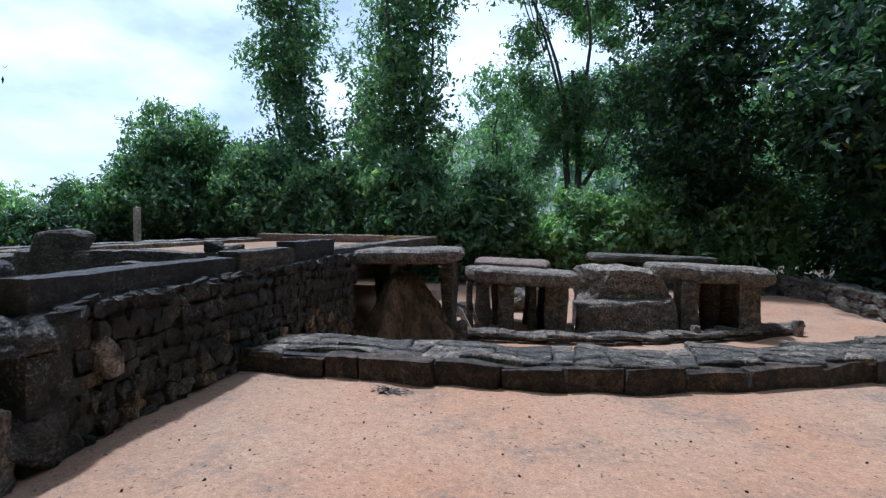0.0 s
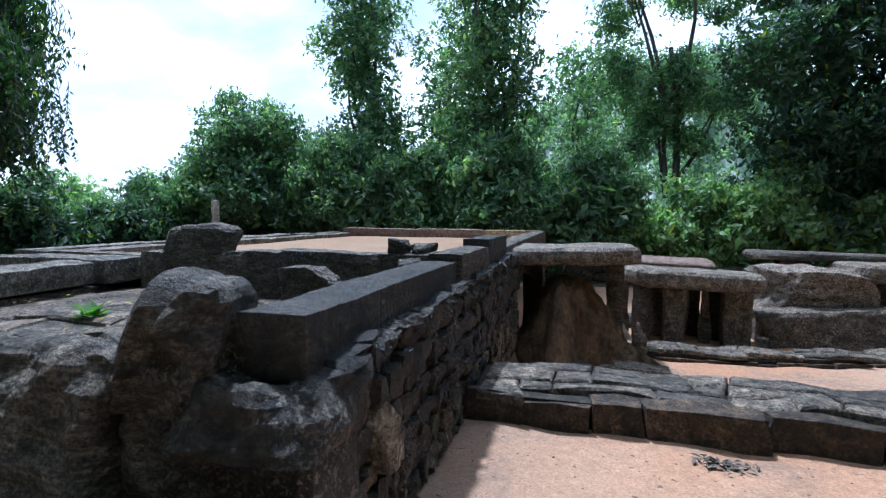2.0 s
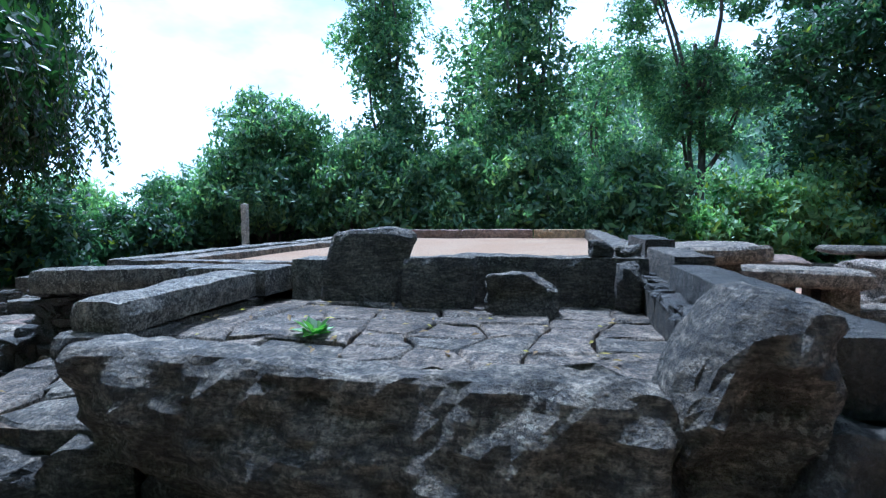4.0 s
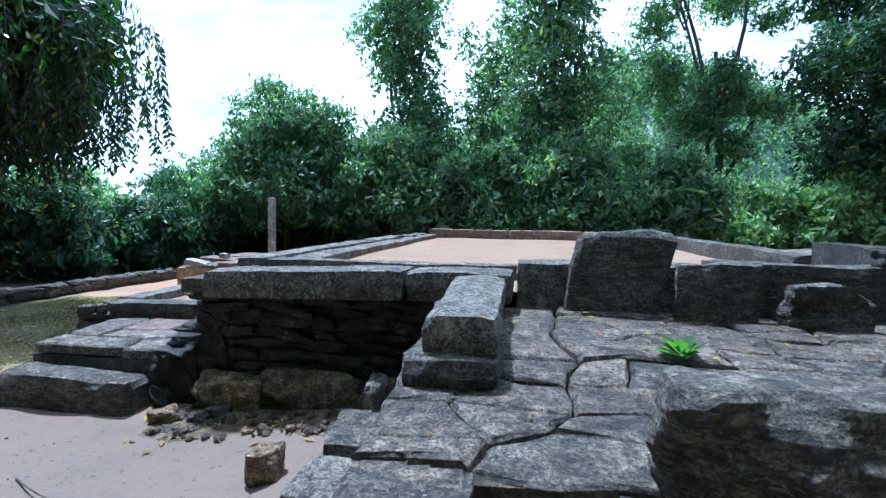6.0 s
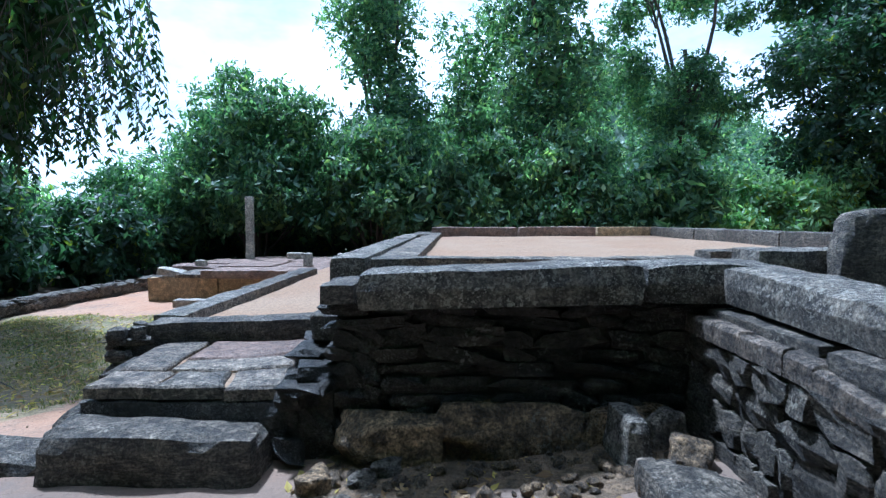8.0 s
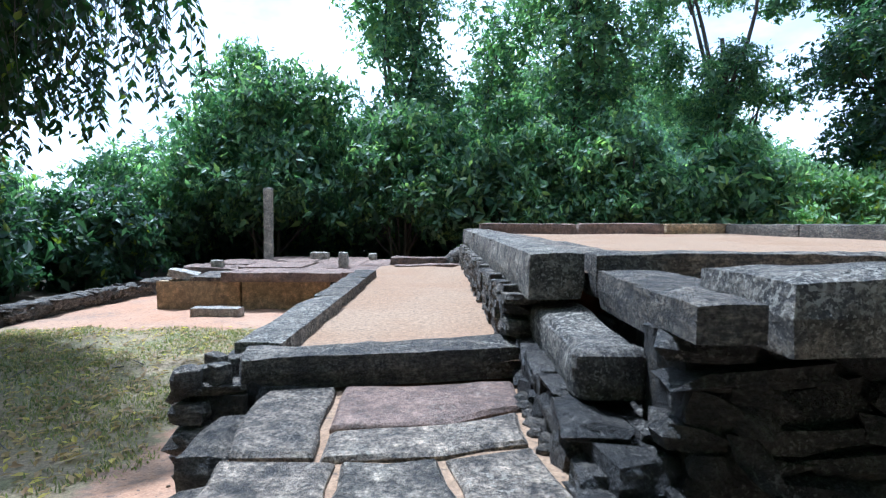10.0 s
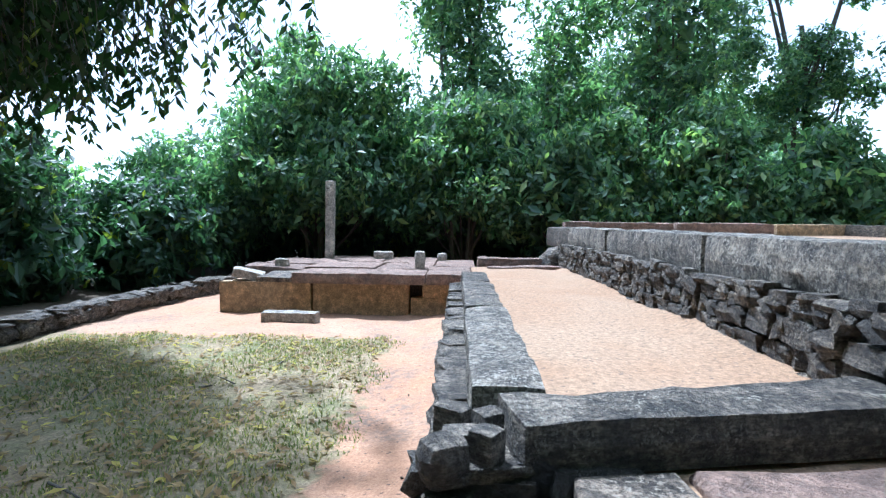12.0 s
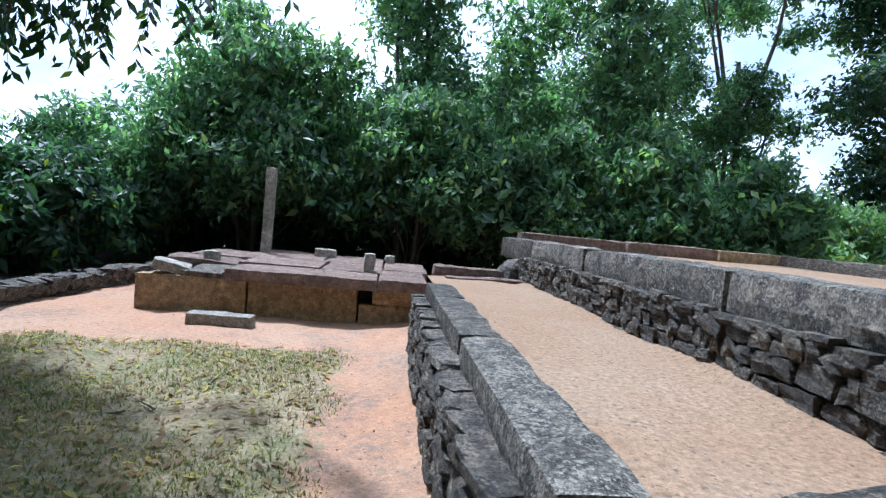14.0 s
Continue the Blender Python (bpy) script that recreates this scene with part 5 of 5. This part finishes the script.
# the overhanging tree at the edge of the lawn, with long drooping leaves
hang = [(-0.4, 0, 6.4, 2.4, 2.4, 2.2), (1.3, -0.4, 5.2, 1.6, 1.7, 1.3), (1.0, 1.0, 4.6, 1.3, 1.3, 1.3), (-0.2, 1.4, 6.6, 1.8, 1.6, 1.9), (2.5, -0.5, 4.8, 1.2, 1.2, 0.9),
        (3.4, -1.0, 4.4, 0.8, 0.9, 0.5), (0.6, 1.4, 3.6, 0.9, 0.7, 1.0), (1.3, 0.5, 3.8, 0.8, 0.8, 0.7), (0.2, 0.4, 3.4, 1.2, 1.0, 1.0), (1.4, -0.6, 3.4, 0.9, 0.9, 0.6), (0.4, -1.0, 3.5, 1.0, 1.0, 0.8)]
mango = tree(-16.1, 10.1, 7.0, hang, 56000, 0.19, "overhanging tree with long dark drooping leaves", 260, M_LEAF_MANGO, 0.055, per=9, scale=0.40, droop=1.8, narrow=0.28, up=0.1)
rng = np.random.default_rng(61)
vs, bm = [], bmesh.new()
foot = np.array(mango.location)
for i in range(200):
    y = rng.uniform(8.2, 11.2)
    x = rng.uniform(-16.2, min(-11.8, -7.6 - 0.6 * (y - 2.9)))
    z0 = rng.uniform(3.5, 4.4)
    z1 = max(1.55, 1.8 + 0.33 * (x + 14.0) + abs(rng.normal(scale=0.55)))
    n = int((z0 - z1) / 0.040)
    if n < 3:
        continue
    sway = rng.normal(scale=0.22, size=2)
    a = np.array([x, y, z0]) - foot
    b = np.array([x + sway[0], y + sway[1], z1]) - foot
    limb(bm, a, b + np.array([0, 0, 0.08]), 0.007, 0.002, 5, 0.05, i)
    t = np.linspace(0.05, 1, n)[:, None]
    p = a + (b - a) * t + rng.normal(scale=0.02, size=(n, 3))
    turn_ = rng.uniform(0, 2 * np.pi, n)
    d = np.stack([np.cos(turn_) * 0.75, np.sin(turn_) * 0.75, -rng.uniform(0.5, 1.3, n)], 1)
    d /= np.linalg.norm(d, axis=1, keepdims=True)
    s = np.cross(d, rng.normal(size=(n, 3)))
    s /= np.linalg.norm(s, axis=1, keepdims=True)
    ln = rng.uniform(0.09, 0.165, (n, 1))
    vs.append(np.stack([p, p + d * ln * 0.45 + s * ln * 0.19, p + d * ln, p + d * ln * 0.45 - s * ln * 0.19], 1))
part("branchwork", bm, M_BARK, mango)
part("hanging_foliage", leaf_mesh("hanging_foliage", np.concatenate(vs), M_LEAF_MANGO), M_LEAF_MANGO, mango)

# unseen forest screen behind the walk, added to keep sky light off front faces
rng = np.random.default_rng(91)
belt = [Vector(p) for p in ((-27, 13), (-25, 3), (-19, -3.5), (-10, -5.5), (1, -5.5), (10, -4), (17, 3), (19, 10))]
bm = bmesh.new()
prev = None
cs = []
for p, q in zip(belt, belt[1:]):
    for k in range(8):
        c = p.lerp(q, k / 8)
        for j in range(17):
            cs.append((c.x + rng.normal(scale=0.8), c.y + rng.normal(scale=0.8), 0.3 + 1.4 * j + rng.normal(scale=0.5)))
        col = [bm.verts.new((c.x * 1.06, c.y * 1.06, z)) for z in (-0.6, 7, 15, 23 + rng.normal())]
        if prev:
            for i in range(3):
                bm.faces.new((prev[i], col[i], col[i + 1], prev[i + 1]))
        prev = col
sky_screen = thing("backdrop", finish(bm, "backdrop", M_LEAF_DARK), Matrix(), "unseen dark forest screen added to block sky light", "forest", kind="structure")
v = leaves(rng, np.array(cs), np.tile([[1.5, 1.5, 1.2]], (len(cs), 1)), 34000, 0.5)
part("foliage", leaf_mesh("foliage", v, M_LEAF_DARK), M_LEAF_DARK, sky_screen)

# far wooded hill
def hill_height(x, y):
    h = 30 * np.exp(-((x - 18) / 42) ** 2 - ((y - 105) / 26) ** 2) + 10 * np.exp(-((x + 60) / 50) ** 2 - ((y - 120) / 30) ** 2)
    return h - 1.5 + (h > 1) * (1.3 * np.sin(x * 0.9 + y * 0.5) * np.sin(y * 0.7 - x * 0.3) + 0.7 * np.sin(x * 2.1) * np.sin(y * 1.8))


sheet("backdrop", np.arange(-120, 120, 1.2), np.arange(62, 150, 1.2), hill_height, M_LEAF, "far hill covered with green forest", "hill")
rng = np.random.default_rng(9)
hx, hy = rng.uniform(-30, 70, 2600), rng.uniform(72, 108, 2600)
hz = hill_height(hx, hy)
c = np.stack([hx, hy, hz + 0.6], 1)
v = leaves(rng, c, np.tile([[1.5, 1.5, 1.4]], (len(c), 1)) * rng.uniform(0.6, 1.4, (len(c), 1)), 60000, 0.75)
tagged(new("far_woods", leaf_mesh("far_woods", v, M_LEAF)), "green tree crowns covering the far hill", "forest", kind="stuff")

# ---------------------------------------------------------------- lawn, litter, small plants
rng = np.random.default_rng(4)
n = 54000
gx, gy = rng.uniform(-15.2, -11.1, n), rng.uniform(6.2, 12.0, n)
ok = (gx < -11.28 + 0.16 * np.sin(gy * 5.1) + rng.normal(scale=0.06, size=n)) & (gy < 11.75 + 0.14 * np.sin(gx * 4.3)) & (gy > 6.9 + 0.2 * np.sin(gx * 3))
ok &= (np.sin(gx * 2.3 + 1) * np.sin(gy * 2.7) + rng.normal(scale=0.4, size=n)) > -0.15
gx, gy = gx[ok], gy[ok]
p = np.stack([gx, gy, ground_height(gx, gy)], 1)
a = rng.uniform(0, 2 * np.pi, len(p))
d = np.stack([np.cos(a), np.sin(a), np.zeros(len(p))], 1)
hgt = rng.uniform(0.010, 0.034, (len(p), 1))
tip = p + d * hgt * rng.uniform(0.2, 1.1, (len(p), 1)) + np.array([0, 0, 1]) * hgt
s = np.stack([-d[:, 1], d[:, 0], d[:, 2]], 1) * rng.uniform(0.003, 0.007, (len(p), 1))
tagged(new("grass", leaf_mesh("grass", np.stack([p - s, p + s, tip + s * 0.3, tip - s * 0.3], 1), M_GRASS)), "short patchy half-dry grass of the lawn", "grass", kind="stuff")


def litter(name, x, y, z, size, seed, mat, label):
    rng = np.random.default_rng(seed)
    n = len(x)
    a = rng.uniform(0, 2 * np.pi, n)
    t = rng.normal(scale=0.22, size=n)
    d = np.stack([np.cos(a) * np.cos(t), np.sin(a) * np.cos(t), np.sin(t)], 1)
    s = np.stack([-np.sin(a), np.cos(a), rng.normal(scale=0.25, size=n)], 1)
    ln = size * rng.uniform(0.5, 1.3, (n, 1))
    c = np.stack([x, y, z + 0.008], 1)
    v = np.stack([c - d * ln / 2, c + s * ln * 0.2 + [0, 0, 0.006], c + d * ln / 2, c - s * ln * 0.2 + [0, 0, 0.006]], 1)
    tagged(new(name, leaf_mesh(name, v, mat)), label, "leaf litter", kind="stuff")


rng = np.random.default_rng(12)
lx, ly = rng.uniform(-15, -11.3, 2200), rng.uniform(6.8, 11.8, 2200)
litter("fallen_leaves", lx, ly, ground_height(lx, ly) + 0.01, 0.085, 13, M_DRYLEAF, "dry curled leaves scattered over the lawn")
lx, ly = rng.uniform(-8.8, -6.7, 150), 6.05 - np.abs(rng.normal(scale=0.28, size=150))
litter("fallen_leaves", lx, ly, ground_height(lx, ly), 0.09, 14, M_DRYLEAF, "dry yellow leaves lying in the pit")
lx, ly = rng.uniform(-6.4, -3.4, 90), rng.uniform(4.2, 6.1, 90)
litter("fallen_leaves", lx, ly, np.array([porch_floor(p, q) for p, q in zip(lx, ly)]) + 0.012, 0.06, 15, M_DRYLEAF, "small dry leaves on the paved porch")

# small stones scattered on sand and in the pit
rnd = random.Random(77)
bm = bmesh.new()
for i in range(420):
    if i < 170:
        x, y = rnd.uniform(-8.6, -6.75), rnd.uniform(5.55, 6.05)
        s = rnd.uniform(0.02, 0.06)
    elif i < 300:
        x, y = rnd.uniform(-2.6, 3.5), rnd.uniform(2.6, 5.6)
        s = rnd.uniform(0.006, 0.014)
    else:
        x, y = rnd.uniform(-11.2, -8.3), rnd.uniform(3.4, 10.5)
        s = rnd.uniform(0.006, 0.016)
        if x > -10.7 and y > 5.4:
            continue
    m = Matrix.LocRotScale((x, y, float(ground_height(x, y)) + s * 0.3), Euler((rnd.random(), rnd.random(), rnd.random() * 6)), (s, s * rnd.uniform(0.6, 1), s * 0.6))
    bmesh.ops.create_icosphere(bm, subdivisions=1, radius=1.0, matrix=m)
tagged(new("pebbles", finish(bm, "pebbles", M_EARTHY)), "small dark pebbles scattered over the sand", "pebbles", kind="stuff")

rnd = random.Random(19)
for i in range(11):
    x, y = rnd.uniform(-14.6, -11.6), rnd.uniform(7.2, 10.6)
    a, l = rnd.uniform(0, 6.28), rnd.uniform(0.25, 0.7)
    bm = bmesh.new()
    z = float(ground_height(x, y)) + 0.022
    limb(bm, (0, 0, 0), (l * math.cos(a), l * math.sin(a), 0.0), 0.008, 0.003, 6, 0.06, i)
    thing("twig", finish(bm, "twig", M_BARK), pose(x, y, z), "thin dry fallen twig on the lawn", "twig", "fallen twigs")
bm = bmesh.new()
limb(bm, (0, 0, 0), (0.62, -0.22, 0.0), 0.006, 0.002, 6, 0.08, 5)
thing("twig", finish(bm, "twig", M_BARK), pose(-8.9, 4.9, float(ground_height(-8.9, 4.9)) + 0.008), "thin dark twig lying on the sand", "twig", "fallen twigs")
lx, ly = rnd.uniform(0, 0) - 1.40 + np.random.default_rng(5).normal(scale=0.09, size=46), 5.58 + np.random.default_rng(6).normal(scale=0.04, size=46)
litter("fallen_leaves", lx, ly, ground_height(lx, ly) + 0.005, 0.07, 16, M_BARK, "small clump of dead brown leaves on the sand")

# herb growing out of a socket hole in the paving
rng = np.random.default_rng(3)
herb = new("herb")
herb.location = (-5.28, 5.14, porch_floor(-5.28, 5.14))
tagged(herb, "bright green broad-leaved herb growing from a socket hole", "plant")
vs = []
for i in range(17):
    a = i * 2.4
    ln, rise = rng.uniform(0.10, 0.19), rng.uniform(0.3, 1.6)
    d = np.array([math.cos(a), math.sin(a), rise])
    d /= np.linalg.norm(d)
    s = np.array([-math.sin(a), math.cos(a), 0]) * ln * 0.22
    b, m_, t = d * 0.01, d * ln * 0.55, d * ln + np.array([0, 0, -0.03])
    vs += [[b, m_ + s, t, m_ - s]]
part("foliage", leaf_mesh("foliage", np.array(vs), M_HERB), M_HERB, herb)

# ---------------------------------------------------------------- paving pieces, last
paving(floor, -6.64, -3.26, 3.78, 6.36, porch_floor, (0.38, 0.26), 5, [M_PORCH, M_PORCH, M_PORCH, M_STONE], gap=0.007, keep=lambda c: (c.y > 4.06 or c.x < -6.15) and (c - Vector((-5.30, 5.14))).length > 0.12)
for i, (outline, mat, z) in enumerate((
        ([(-10.17, 7.16), (-9.87, 7.19), (-9.80, 6.44), (-10.10, 6.46), (-10.20, 6.85)], M_PAVE, 0.285),
        ([(-9.83, 7.19), (-8.98, 7.28), (-8.99, 6.93), (-9.30, 6.76), (-9.80, 6.70)], M_PINK, 0.283),
        ([(-9.80, 6.68), (-9.30, 6.74), (-9.02, 6.86), (-9.02, 6.58), (-9.34, 6.47), (-9.79, 6.44)], M_PAVE, 0.278),
        ([(-10.12, 6.43), (-9.72, 6.42), (-9.70, 6.12), (-10.10, 6.11)], M_PAVE, 0.276),
        ([(-9.69, 6.42), (-9.36, 6.45), (-9.28, 6.13), (-9.69, 6.11)], M_STONE, 0.278),
        ([(-9.33, 6.44), (-9.02, 6.54), (-8.93, 6.14), (-9.26, 6.11)], M_PAVE, 0.274))):
    flag(landing, outline, z, mat, 400 + i)
rnd = random.Random(8)
for i in range(16):
    x, y = -8.96 + 0.12 * (i % 2) + rnd.uniform(-0.02, 0.02), 6.52 + 0.085 * (i // 2) + rnd.uniform(-0.02, 0.02)
    r = rnd.uniform(0.045, 0.065)
    flag(landing, [(x + r * math.cos(a) * rnd.uniform(0.8, 1.2), y + r * math.sin(a) * rnd.uniform(0.7, 1.0)) for a in (0, 1.1, 2.2, 3.2, 4.3, 5.3)], 0.285 + rnd.uniform(-0.01, 0.01), M_STONE, 500 + i, 0.06)
sheet("landing_sand", np.arange(-10.1, -8.8, 0.05), np.arange(6.2, 7.46, 0.05), lambda x, y: 0.250 + 0.004 * np.sin(x * 13 + y * 9), M_GRAVEL, "pale sand in the joints of the landing", "sand")

# flat split stones on top of the two kerbs
paving(kerb, -2.86, 6.0, 5.0, 9.4, lambda x, y: 0.262 + 0.018 * math.sin(5 * x + 3 * y), (0.27, 0.19), 31, [M_STONE, M_STONE, M_PAVE], name="cap_stone", thick=0.07, gap=0.006, keep=lambda c: 0.07 < c.y - float(kerb_line(c.x)) < 0.70)
paving(inner_kerb, -1.6, 4.5, 9.0, 13.0, lambda x, y: -0.34 + 0.02 * math.sin(6 * x + 2 * y), (0.24, 0.15), 32, [M_STONE, M_PAVE], name="cap_stone", thick=0.06, gap=0.006, keep=lambda c: 0.06 < c.y - float(kerb_line(c.x)) - 3.89 < 0.42)
